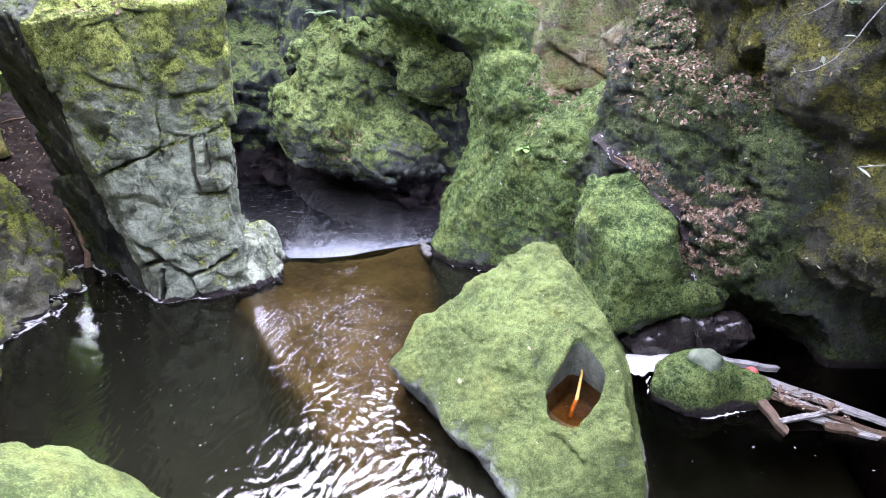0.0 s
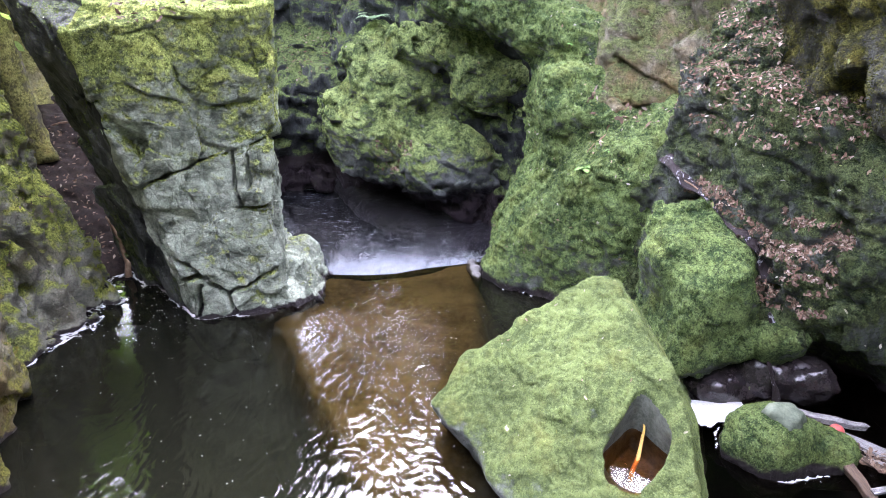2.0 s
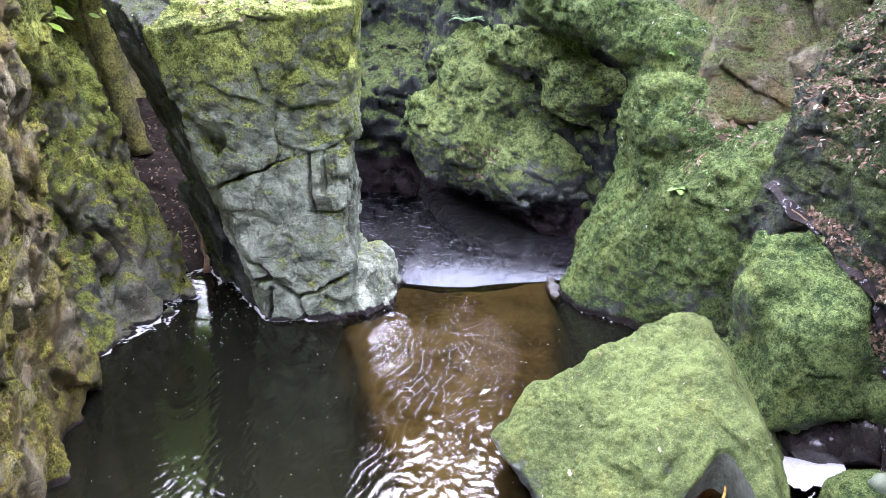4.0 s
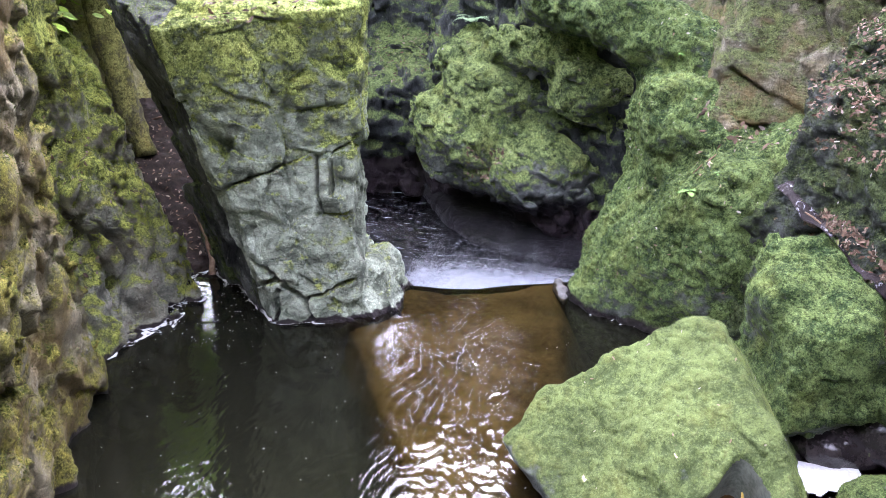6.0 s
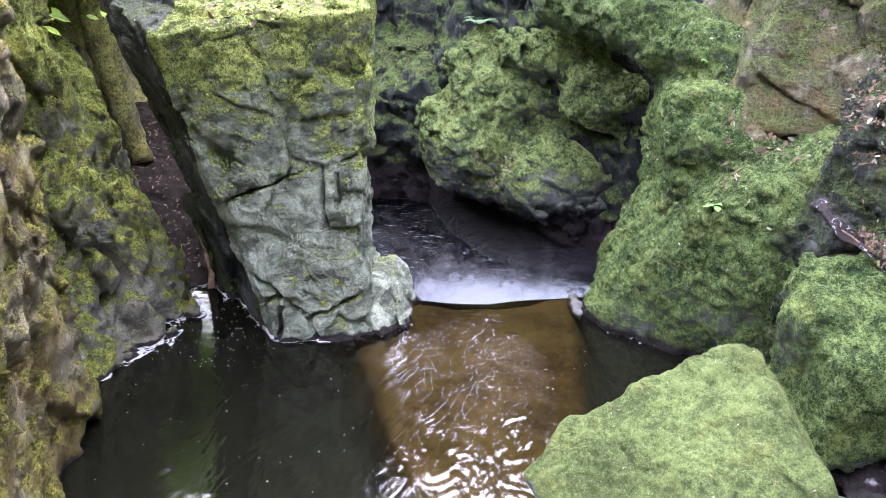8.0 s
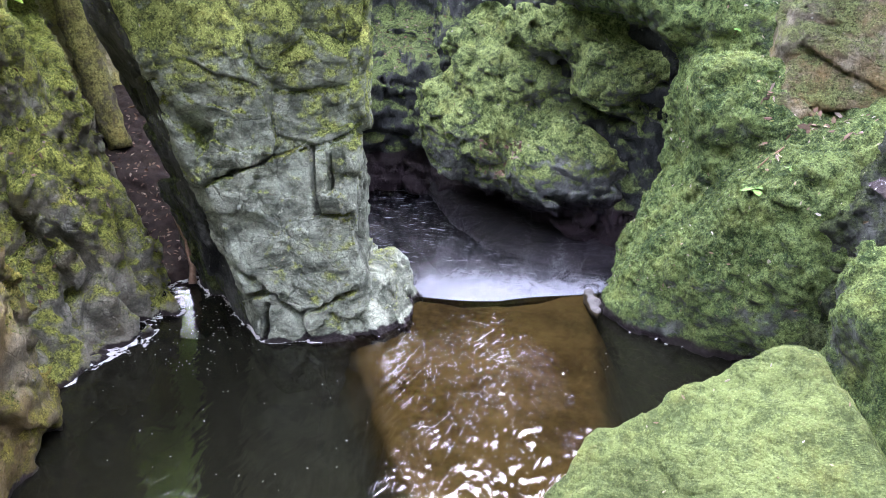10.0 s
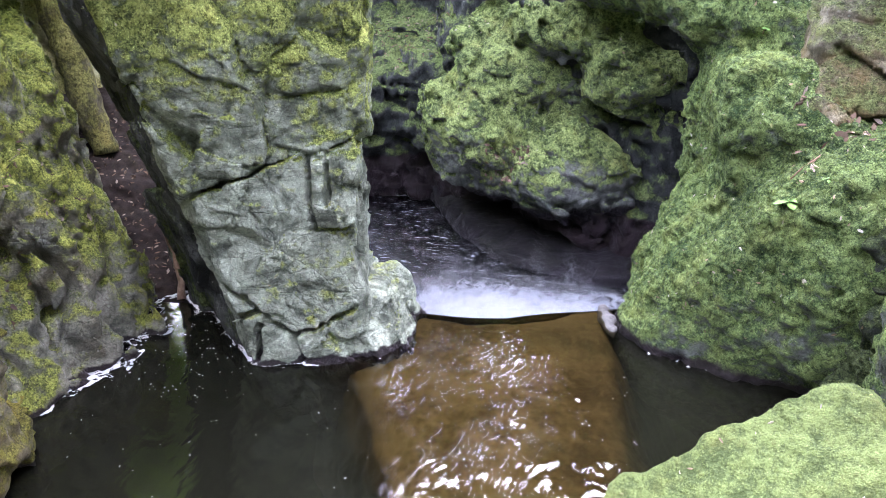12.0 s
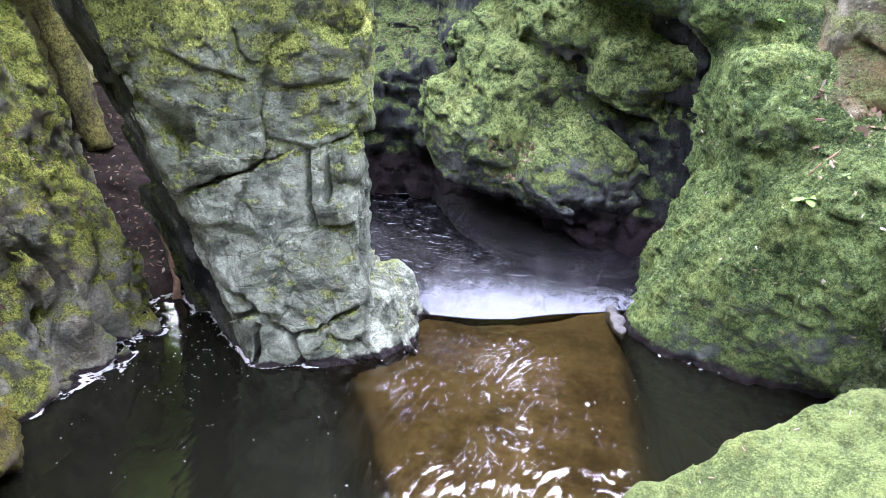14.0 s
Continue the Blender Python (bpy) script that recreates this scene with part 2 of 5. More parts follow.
M_WALL = mossy("yellow_moss_wall", ((0.04, 0.04, 0.036), (0.11, 0.11, 0.095)), ((0.055, 0.06, 0.014), (0.20, 0.195, 0.04)), 0.62, 0.3, 0.3, 7.0)
M_BOULDER = mossy("boulder_moss", ((0.17, 0.19, 0.16), (0.36, 0.39, 0.34)), ((0.105, 0.150, 0.050), (0.225, 0.298, 0.098)), 0.62, 0.5, 0.03, 8.0, 0.0, 0.8, deep=0.95, pit=1.1, rise=0.8, middle=0.5, tip=1.35)
M_FAR = mossy("far_wet_rock", ((0.02, 0.024, 0.024), (0.07, 0.078, 0.075)), ((0.05, 0.08, 0.03), (0.2, 0.27, 0.09)), 0.2, 0.8, 0.05, 9.0)
# sunlight that misses this face is put into its very bright colours
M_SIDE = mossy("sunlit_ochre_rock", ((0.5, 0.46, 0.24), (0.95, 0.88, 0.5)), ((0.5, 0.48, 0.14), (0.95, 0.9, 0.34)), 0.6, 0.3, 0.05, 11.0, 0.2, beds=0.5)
M_TRUNK = mossy("mossy_trunk", ((0.10, 0.09, 0.06), (0.26, 0.23, 0.15)), ((0.16, 0.16, 0.04), (0.46, 0.44, 0.14)), 0.62, 0.2, 0.05, 13.0, beds=0.4)
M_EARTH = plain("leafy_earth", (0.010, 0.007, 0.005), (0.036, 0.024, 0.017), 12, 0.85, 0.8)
k = Nodes("amber_silt")
v, at = k.coord(), k.add("SeparateXYZ")
k.link(v, at.inputs[0])
n = k.noise(v, 1.6, 5, 0.6)
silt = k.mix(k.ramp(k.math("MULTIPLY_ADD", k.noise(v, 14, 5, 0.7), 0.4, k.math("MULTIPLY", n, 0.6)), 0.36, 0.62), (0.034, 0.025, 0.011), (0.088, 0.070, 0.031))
# dimming by deeper water, painted into the silt down the shelf's flank
depth_dim = k.ramp(k.math("MULTIPLY_ADD", k.math("SUBTRACT", n, 0.5), 0.5, at.outputs[2]), -0.22, -0.75)
M_SHELF = k.done(k.mix(depth_dim, silt, (0.012, 0.014, 0.009)), 0.8, k.bump(n, 0.3, 0.01), 0.12)
M_PALE = plain("pale_worn_stone", (0.08, 0.078, 0.07), (0.17, 0.165, 0.15), 9, 0.75, 0.6)
M_BED = plain("deep_silt", (0.06, 0.068, 0.048), (0.09, 0.10, 0.07), 1.2, 0.9, 0.2)
M_POOL = water_surface("pool_water", (0.50, 0.46, 0.36), 0.2, (1, 0.4, 1), murk=(0.0064, 0.0068, 0.0040))
M_LOWER = water_surface("lower_water", (0.10, 0.10, 0.10), 0.8, (0.6, 2.2, 1), 1.15)
M_CUP = water_surface("cup_water", (0.72, 0.42, 0.2), 0.05, (1, 1, 1))
M_FOAM = plain("white_foam", (0.62, 0.62, 0.58), (0.82, 0.82, 0.78), 30, 0.7, 0.5)
M_SPRAY = plain("water_spray", (0.8, 0.82, 0.84), (0.88, 0.9, 0.92), 30, 0.5, 0.1)
M_LEAF = litter("dead_leaves", (0.21, 0.135, 0.085), (0.13, 0.08, 0.05), (0.33, 0.24, 0.165), (0.42, 0.35, 0.27), (0.08, 0.055, 0.038), (0.25, 0.155, 0.10), (0.17, 0.12, 0.08))
M_FLECK = litter("pale_flecks", (0.5, 0.48, 0.32), (0.58, 0.55, 0.45), (0.40, 0.30, 0.18), (0.30, 0.36, 0.10))
M_PLANT = litter("green_leaves", (0.10, 0.26, 0.04), (0.16, 0.34, 0.06), (0.30, 0.42, 0.10), rough=0.5)
M_BUSH = litter("bush_leaves", (0.75, 1.1, 0.16), (0.85, 1.25, 0.22), (1.0, 1.35, 0.4), (0.4, 0.66, 0.1), rough=0.5, through=0.65)
M_TUFT = litter("moss_tips", (0.16, 0.24, 0.045), (0.10, 0.16, 0.03), (0.26, 0.32, 0.07), (0.07, 0.11, 0.02), rough=0.9)
M_TUFTL = litter("bright_moss_tips", (0.22, 0.31, 0.06), (0.15, 0.23, 0.045), (0.32, 0.40, 0.09), rough=0.9)
M_WOODP = plain("pale_weathered_wood", (0.10, 0.095, 0.085), (0.46, 0.45, 0.42), 14, 0.75, 0.4, (1, 6, 6))
M_WOODD = plain("dark_wet_wood", (0.05, 0.035, 0.022), (0.16, 0.11, 0.07), 14, 0.5, 0.5, (1, 6, 6))
M_STICK = plain("bare_stick", (0.22, 0.14, 0.08), (0.4, 0.28, 0.18), 20, 0.7, 0.4)
M_YELLOW = plain("yellow_stick", (0.32, 0.20, 0.06), (0.62, 0.40, 0.09), 20, 0.6, 0.3)
M_RED = plain("pink_rubber", (0.55, 0.10, 0.08), (0.62, 0.16, 0.13), 25, 0.5, 0.1)
M_TUFTD = litter("dark_moss_tips", (0.07, 0.11, 0.035), (0.04, 0.07, 0.02), (0.11, 0.15, 0.04), (0.03, 0.05, 0.016), rough=0.9)
M_TUFTY = litter("yellow_moss_tips", (0.14, 0.15, 0.03), (0.07, 0.08, 0.02), (0.22, 0.21, 0.04), (0.04, 0.045, 0.015), rough=0.9)
M_FERN = litter("fern_fronds", (0.30, 0.46, 0.22), (0.36, 0.52, 0.28), rough=0.5)
M_TWIGLEAF = litter("pale_twig_leaves", (0.34, 0.40, 0.3), (0.26, 0.34, 0.2), rough=0.5)
M_WET = plain("black_wet_stone", (0.014, 0.011, 0.011), (0.05, 0.04, 0.038), 7, 0.22, 0.7)
k = Nodes("trickling_water")
n = k.noise(k.scaled(k.coord(), (1, 1, 0.5)), 13, 5, 0.65, 1.0)
M_TRICKLE = k.done(k.mix(k.ramp(n, 0.55, 0.64), (0.018, 0.014, 0.013), (0.22, 0.225, 0.24)), 0.4, k.bump(n, 0.8, 0.03), 0.08)
M_CUPROCK = plain("smooth_dark_stone", (0.08, 0.09, 0.065), (0.2, 0.22, 0.17), 6, 0.5, 0.2)
M_SMOOTH = plain("smooth_green_stone", (0.07, 0.09, 0.06), (0.15, 0.18, 0.12), 9, 0.6, 0.3)
M_TREE = litter("tree_leaves", (0.10, 0.18, 0.04), (0.14, 0.24, 0.05), (0.08, 0.14, 0.03), rough=0.6, through=0.4)
M_BARK = plain("bark", (0.05, 0.045, 0.035), (0.14, 0.12, 0.09), 10, 0.9, 0.8, (3, 3, 0.6))


# ---- tools to shape rock ----
TABLE, TABLE2, TABLE3, TABLE4, JX, JY, JZ = (np.random.RandomState(5 + i).rand(64 ** 3).astype(np.float32) * 2 - 1 for i in range(7))
JX, JY, JZ = 0.4 * JX, 0.4 * JY, 0.4 * JZ


def vnoise(x, y, z, s, seed=0):
    """Smooth lattice noise from -1 to 1."""
    ax = []
    for i, c in enumerate((x, y, z)):
        u = np.asarray(c, np.float32) * np.float32(s) + np.float32(seed * 7.31 + i * 3.7)
        f = np.floor(u)
        t = u - f
        k, sh = f.astype(np.int32), (12, 6, 0)[i]
        ax.append(((k & 63) << sh, ((k + 1) & 63) << sh, t * t * t * (t * (t * 6 - 15) + 10)))
    (x0, x1, fx), (y0, y1, fy), (z0, z1, fz) = ax
    rows = []
    for a in (x0, x1):
        for b in (y0, y1):
            k = a | b
            p = TABLE[k | z0]
            rows.append(p + (TABLE[k | z1] - p) * fz)
    p, q = rows[0] + (rows[1] - rows[0]) * fy, rows[2] + (rows[3] - rows[2]) * fy
    return p + (q - p) * fx


def fbm(x, y, z, s, octaves=3, seed=0, gain=0.5):
    out, amp = 0, 1.0
    for i in range(octaves):
        out = out + amp * vnoise(x, y, z, s * 2.03 ** i, seed + i * 3)
        amp *= gain
    return out


def chunks(x, y, z, s, seed=0):
    """Broken blocks: a random level for each cell, and how near its border is."""
    u = [np.asarray(c, np.float32) * np.float32(s) for c in (x, y, z)]
    i0 = [np.floor(c - np.float32(0.5)) for c in u]
    o = [c - i for c, i in zip(u, i0)]
    ix, iy, iz = (i.astype(np.int32) for i in i0)
    f1 = np.full(np.broadcast(*u).shape, 9.0, np.float32)
    f2, key = f1.copy(), np.zeros(f1.shape, np.int32)
    for a in (0, 1):
        for b in (0, 1):
            for c in (0, 1):
                k = (((ix + a + seed) & 63) << 12) | (((iy + b) & 63) << 6) | ((iz + c) & 63)
                px, py, pz = a + 0.5 + JX[k] - o[0], b + 0.5 + JY[k] - o[1], c + 0.5 + JZ[k] - o[2]
                d = px * px + py * py + pz * pz
                f2 = np.minimum(f2, np.maximum(d, f1))
                key = np.where(d < f1, k * 8 + (a * 4 + b * 2 + c), key)
                f1 = np.minimum(f1, d)
    k, e = key >> 3, key & 7
    lean = TABLE2[k] * ((e >> 2) + 0.5 + JX[k] - o[0]) + TABLE3[k] * (((e >> 1) & 1) + 0.5 + JY[k] - o[1]) + TABLE4[k] * ((e & 1) + 0.5 + JZ[k] - o[2])
    return TABLE[k] + 1.6 * lean, np.sqrt(f2) - np.sqrt(f1)


def smin(a, b, k):
    h = np.clip(0.5 + 0.5 * (b - a) / k, 0, 1)
    return b + (a - b) * h - k * h * (1 - h)


def smax(a, b, k):
    return -smin(-a, -b, k)


def plane(x, y, z, n, c):
    l = math.sqrt(n[0] ** 2 + n[1] ** 2 + n[2] ** 2)
    return (n[0] * (x - c[0]) + n[1] * (y - c[1]) + n[2] * (z - c[2])) / l


def planes(x, y, z, k, *rows):
    d = plane(x, y, z, *rows[0])
    for r in rows[1:]:
        d = smax(d, plane(x, y, z, *r), k)
    return d


def ball(x, y, z, c, r, turn=0.0):
    px, py, pz = x - c[0], y - c[1], z - c[2]
    if turn:
        s, o = math.sin(radians(turn)), math.cos(radians(turn))
        px, py = o * px + s * py, -s * px + o * py
    k0 = np.sqrt((px / r[0]) ** 2 + (py / r[1]) ** 2 + (pz / r[2]) ** 2) + 1e-6
    k1 = np.sqrt((px / r[0] ** 2) ** 2 + (py / r[1] ** 2) ** 2 + (pz / r[2] ** 2) ** 2) + 1e-6
    return k0 * (k0 - 1) / k1


def rod(x, y, z, a, b, ra, rb=None):
    rb = ra if rb is None else rb
    d = [b[i] - a[i] for i in range(3)]
    l2 = sum(v * v for v in d)
    t = np.clip(((x - a[0]) * d[0] + (y - a[1]) * d[1] + (z - a[2]) * d[2]) / l2, 0, 1)
    return np.sqrt((x - a[0] - t * d[0]) ** 2 + (y - a[1] - t * d[1]) ** 2 + (z - a[2] - t * d[2]) ** 2) - (ra + t * (rb - ra))


def lumps(x, y, z, d, big=0.07, fine=0.018, s=1.6, seed=0, crease=0.0, pitch=1.0):
    if crease:
        # cushions with sharp furrows between them
        w = 0.15 * vnoise(x, y, z, 2.1, seed + 40)
        d = d + crease * (0.35 - 1.3 * np.abs(vnoise(x + w, y - w, z + w, 1.5 * pitch, seed + 41)) - 0.6 * np.abs(vnoise(x - w, y, z + w, 3.7 * pitch, seed + 42)) - 0.3 * np.abs(vnoise(x, y + w, z, 8.5 * pitch, seed + 43)))
    return d + big * fbm(x, y, z, s, 3, seed) + fine * fbm(x, y, z, s * 6, 3, seed + 20, 0.6)


def crags(x, y, z, d, block=0.06, seam=0.03, s=2.2, big=0.06, fine=0.012, seed=0, flat=1.7, gap=0.10):
    """Blocky, jointed rock; the beds dip a little."""
    w = 0.12 * fbm(x, y, z, 1.5, 2, seed + 9)
    level, edge = chunks(x + w, y + w, (z + 0.35 * x + w) * flat, s, seed)
    level2, edge2 = chunks(x - w, y + w, (z + 0.35 * x) * flat, s * 3.1, seed + 4)
    d = d + block * level + seam * np.clip(1 - edge / gap, 0, 1)
    d = d + 0.3 * block * level2 + 0.25 * seam * np.clip(1 - edge2 / 0.15, 0, 1)
    return d + big * fbm(x, y, z, 1.1, 2, seed + 2) + fine * fbm(x, y, z, 9, 3, seed + 30, 0.6)


def cracks(x, y, z, d, width, deep, axis, *lines):
    """Open joints cut into the rock along one axis, under lines on its face."""
    w = 0.03 * vnoise(x, y, z, 5.0, 77) + 0.012 * vnoise(x, y, z, 16.0, 78)
    u, v = (x, y) if axis == "y" else (y, x)
    sign = 1 if axis == "y" else -1
    for line in lines:
        for a, b in zip(line, line[1:]):
            (ua, va), (ub, vb) = ((a[0], a[1]), (b[0], b[1])) if axis == "y" else ((a[1], a[0]), (b[1], b[0]))
            du, dz = ub - ua, b[2] - a[2]
            t = np.clip(((u + w - ua) * du + (z - w - a[2]) * dz) / (du * du + dz * dz), 0, 1)
            r = np.sqrt((u + w - ua - t * du) ** 2 + (z - w - a[2] - t * dz) ** 2)
            d = np.maximum(d, np.minimum(width - r, deep - sign * (v - va - t * (vb - va))))
    return d


def nets(F, lo, step):
    """The surface F = 0 as quads."""
    s = F < 0
    n = sum(s[a:s.shape[0] - 1 + a, b:s.shape[1] - 1 + b, c:s.shape[2] - 1 + c].astype(np.int8) for a in (0, 1) for b in (0, 1) for c in (0, 1))
    act = (n > 0) & (n < 8)
    ids = np.full(act.shape, -1, np.int64)
    I = np.argwhere(act)
    ids[act] = np.arange(len(I))
    acc, cnt = np.zeros((len(I), 3)), np.zeros(len(I))
    for ax in range(3):
        for u in (0, 1):
            for v in (0, 1):
                a = [u, v]
                a.insert(ax, 0)
                b = list(a)
                b[ax] = 1
                fa, fb = F[tuple((I + a).T)], F[tuple((I + b).T)]
                m = (fa < 0) != (fb < 0)
                t = np.where(m, fa / np.where(m, fa - fb, 1), 0)
                pos = np.array(a)[None] + t[:, None] * (np.array(b) - a)[None]
                acc += pos * m[:, None]
                cnt += m
    V = np.array(lo) + step * (I + acc / cnt[:, None])
    quads = []
    for ax in range(3):
        sl0, sl1 = [slice(None)] * 3, [slice(None)] * 3
        sl0[ax], sl1[ax] = slice(0, -1), slice(1, None)
        ch = s[tuple(sl0)] != s[tuple(sl1)]
        u, v = (ax + 1) % 3, (ax + 2) % 3
        E = np.argwhere(ch)
        E = E[(E[:, u] > 0) & (E[:, v] > 0) & (E[:, u] < F.shape[u] - 1) & (E[:, v] < F.shape[v] - 1)]
        eu, ev = np.eye(3, dtype=int)[u], np.eye(3, dtype=int)[v]
        q = np.stack([ids[tuple((E - du * eu - dv * ev).T)] for du, dv in ((1, 1), (0, 1), (0, 0), (1, 0))], 1)
        flip = ~s[tuple(E.T)]
        q[flip] = q[flip][:, ::-1]
        quads.append(q)
    return V, np.concatenate(quads)


def mesh_of(name, V, Q, material, smooth=True):
    me = bpy.data.meshes.new(name)
    V, Q = np.asarray(V, np.float32), np.asarray(Q, np.int32)
    k = Q.shape[1]
    me.vertices.add(len(V)), me.loops.add(Q.size), me.polygons.add(len(Q))
    me.vertices.foreach_set("co", V.ravel())
    me.loops.foreach_set("vertex_index", Q.ravel())
    me.polygons.foreach_set("loop_start", np.arange(0, Q.size, k, dtype=np.int32))
    me.polygons.foreach_set("use_smooth", np.full(len(Q), smooth))
    me.update(calc_edges=True)
    me.materials.append(material)
    return me


def main_piece(V, Q):
    """Drops crumbs that hang loose in the air."""
    lab = np.arange(len(V))
    for _ in range(60):
        m = lab[Q].min(1)
        nxt = lab.copy()
        for k in range(4):
            np.minimum.at(nxt, Q[:, k], m)
        nxt = nxt[nxt]
        if (nxt == lab).all():
            break
        lab = nxt
    keep = np.bincount(lab, minlength=len(V))[lab] > 0.05 * len(V)
    Q = Q[keep[Q[:, 0]]]
    used, inv = np.unique(Q, return_inverse=True)
    return V[used], inv.reshape(-1, 4)


SHAPES = {}


def sculpt(name, field, lo, hi, step, material, pad=0.15, whole=False):
    """A rock from its distance field, sampled only near its surface."""
    n = [int(math.ceil((h - l) / (4 * step))) for l, h in zip(lo, hi)]
    cx, cy, cz = (np.float32(l) + (4 * np.arange(m, dtype=np.float32) + 1.5) * np.float32(step) for l, m in zip(lo, n))
    C = field(cx[:, None, None], cy[None, :, None], cz[None, None, :], False)
    C = np.broadcast_to(C, n).astype(np.float32)
    near = np.abs(C) < 3.6 * step + pad
    F = C.repeat(4, 0).repeat(4, 1).repeat(4, 2)
    I = np.argwhere(near.repeat(4, 0).repeat(4, 1).repeat(4, 2))
    x, y, z = (np.float32(lo[i]) + I[:, i].astype(np.float32) * np.float32(step) for i in range(3))
    F[tuple(I.T)] = field(x, y, z, True)
    for ax in range(3):
        for e in (0, -1):
            sl = [slice(None)] * 3
            sl[ax] = e
            F[tuple(sl)] = np.maximum(F[tuple(sl)], step * 0.5)
    V, Q = nets(F, lo, step)
    if whole:
        V, Q = main_piece(V, Q)
    ob = new(name, mesh_of(name, V, Q, material))
    SHAPES[ob.name] = (V, Q)
    return ob


def part(name, bm, material, parent=None, label="", smooth=False):
    me = bpy.data.meshes.new(name)
    bm.to_mesh(me)
    bm.free()
    me.materials.append(material)
    if smooth:
        me.polygons.foreach_set("use_smooth", [True] * len(me.polygons))
    ob = new(name, me)
    if parent:
        ob.parent = parent
    return tagged(ob, label)


def samples(name, count, seed, keep=None):
    """Random places on a rock's surface with their normals."""
    V, Q = SHAPES[name]
    a, b, c = V[Q[:, 0]], V[Q[:, 1]], V[Q[:, 2]]
    N = np.cross(V[Q[:, 2]] - a, V[Q[:, 3]] - b)
    area = np.linalg.norm(N, axis=1) + 1e-12
    N = N / area[:, None]
    ok = np.ones(len(Q), bool) if keep is None else keep(a, N)
    w = np.where(ok, area, 0)
    if w.sum() <= 0:
        return np.zeros((0, 3)), np.zeros((0, 3))
    r = np.random.RandomState(seed)
    i = r.choice(len(Q), count, p=w / w.sum())
    u, v = r.rand(count, 1), r.rand(count, 1)
    P = V[Q[i, 0]] * (1 - u) * (1 - v) + V[Q[i, 1]] * u * (1 - v) + V[Q[i, 2]] * u * v + V[Q[i, 3]] * (1 - u) * v
    return P, N[i]


def frames_for(N, seed):
    r = np.random.RandomState(seed)
    T = np.cross(N, r.randn(len(N), 3))
    T /= np.linalg.norm(T, axis=1)[:, None] + 1e-9
    return T, np.cross(N, T)


def scatter_leaves(name, P, N, size, material, seed, tilt=0.5, lift=0.006, parent=None):
    """Small curled leaves of six corners, lying on a surface."""
    r = np.random.RandomState(seed)
    n = len(P)
    N = N + tilt * r.randn(n, 3) * 0.6
    N /= np.linalg.norm(N, axis=1)[:, None]
    T, B = frames_for(N, seed + 1)
    s = size * (0.55 + 0.9 * r.rand(n, 1))
    w = s * (0.28 + 0.25 * r.rand(n, 1))
    c = s * 0.22 * r.randn(n, 1)
    P = P + N * lift
    rows = [P - T * s, P - T * s * 0.3 + B * w + N * c, P + T * s * 0.45 + B * w * 0.8 + N * c, P + T * s, P + T * s * 0.45 - B * w * 0.8 + N * c, P - T * s * 0.3 - B * w + N * c]
    V = np.stack(rows, 1).reshape(-1, 3)
    k = np.arange(n)[:, None] * 6
    Q = np.concatenate([k + np.array([[0, 1, 2, 3]]), k + np.array([[0, 3, 4, 5]])])
    ob = new(name, mesh_of(name, V, Q, material, False))
    ob.parent = parent
    return ob


def scatter_tufts(name, P, N, size, material, seed, parent=None):
    """Moss tips: slim three-cornered blades that stand off the surface."""
    r = np.random.RandomState(seed)
    n = len(P)
    D = N + 0.7 * r.randn(n, 3) - np.array([0, 0, 0.25])
    D /= np.linalg.norm(D, axis=1)[:, None]
    T, _ = frames_for(D, seed + 1)
    s = size * (0.5 + r.rand(n, 1))
    P = P - N * 0.004
    V = np.stack([P - T * s * 0.22, P + T * s * 0.22, P + D * s], 1).reshape(-1, 3)
    Q = np.arange(n * 3).reshape(-1, 3)
    ob = new(name, mesh_of(name, V, Q, material, False))
    ob.parent = parent
    return tagged(ob, kind="stuff")


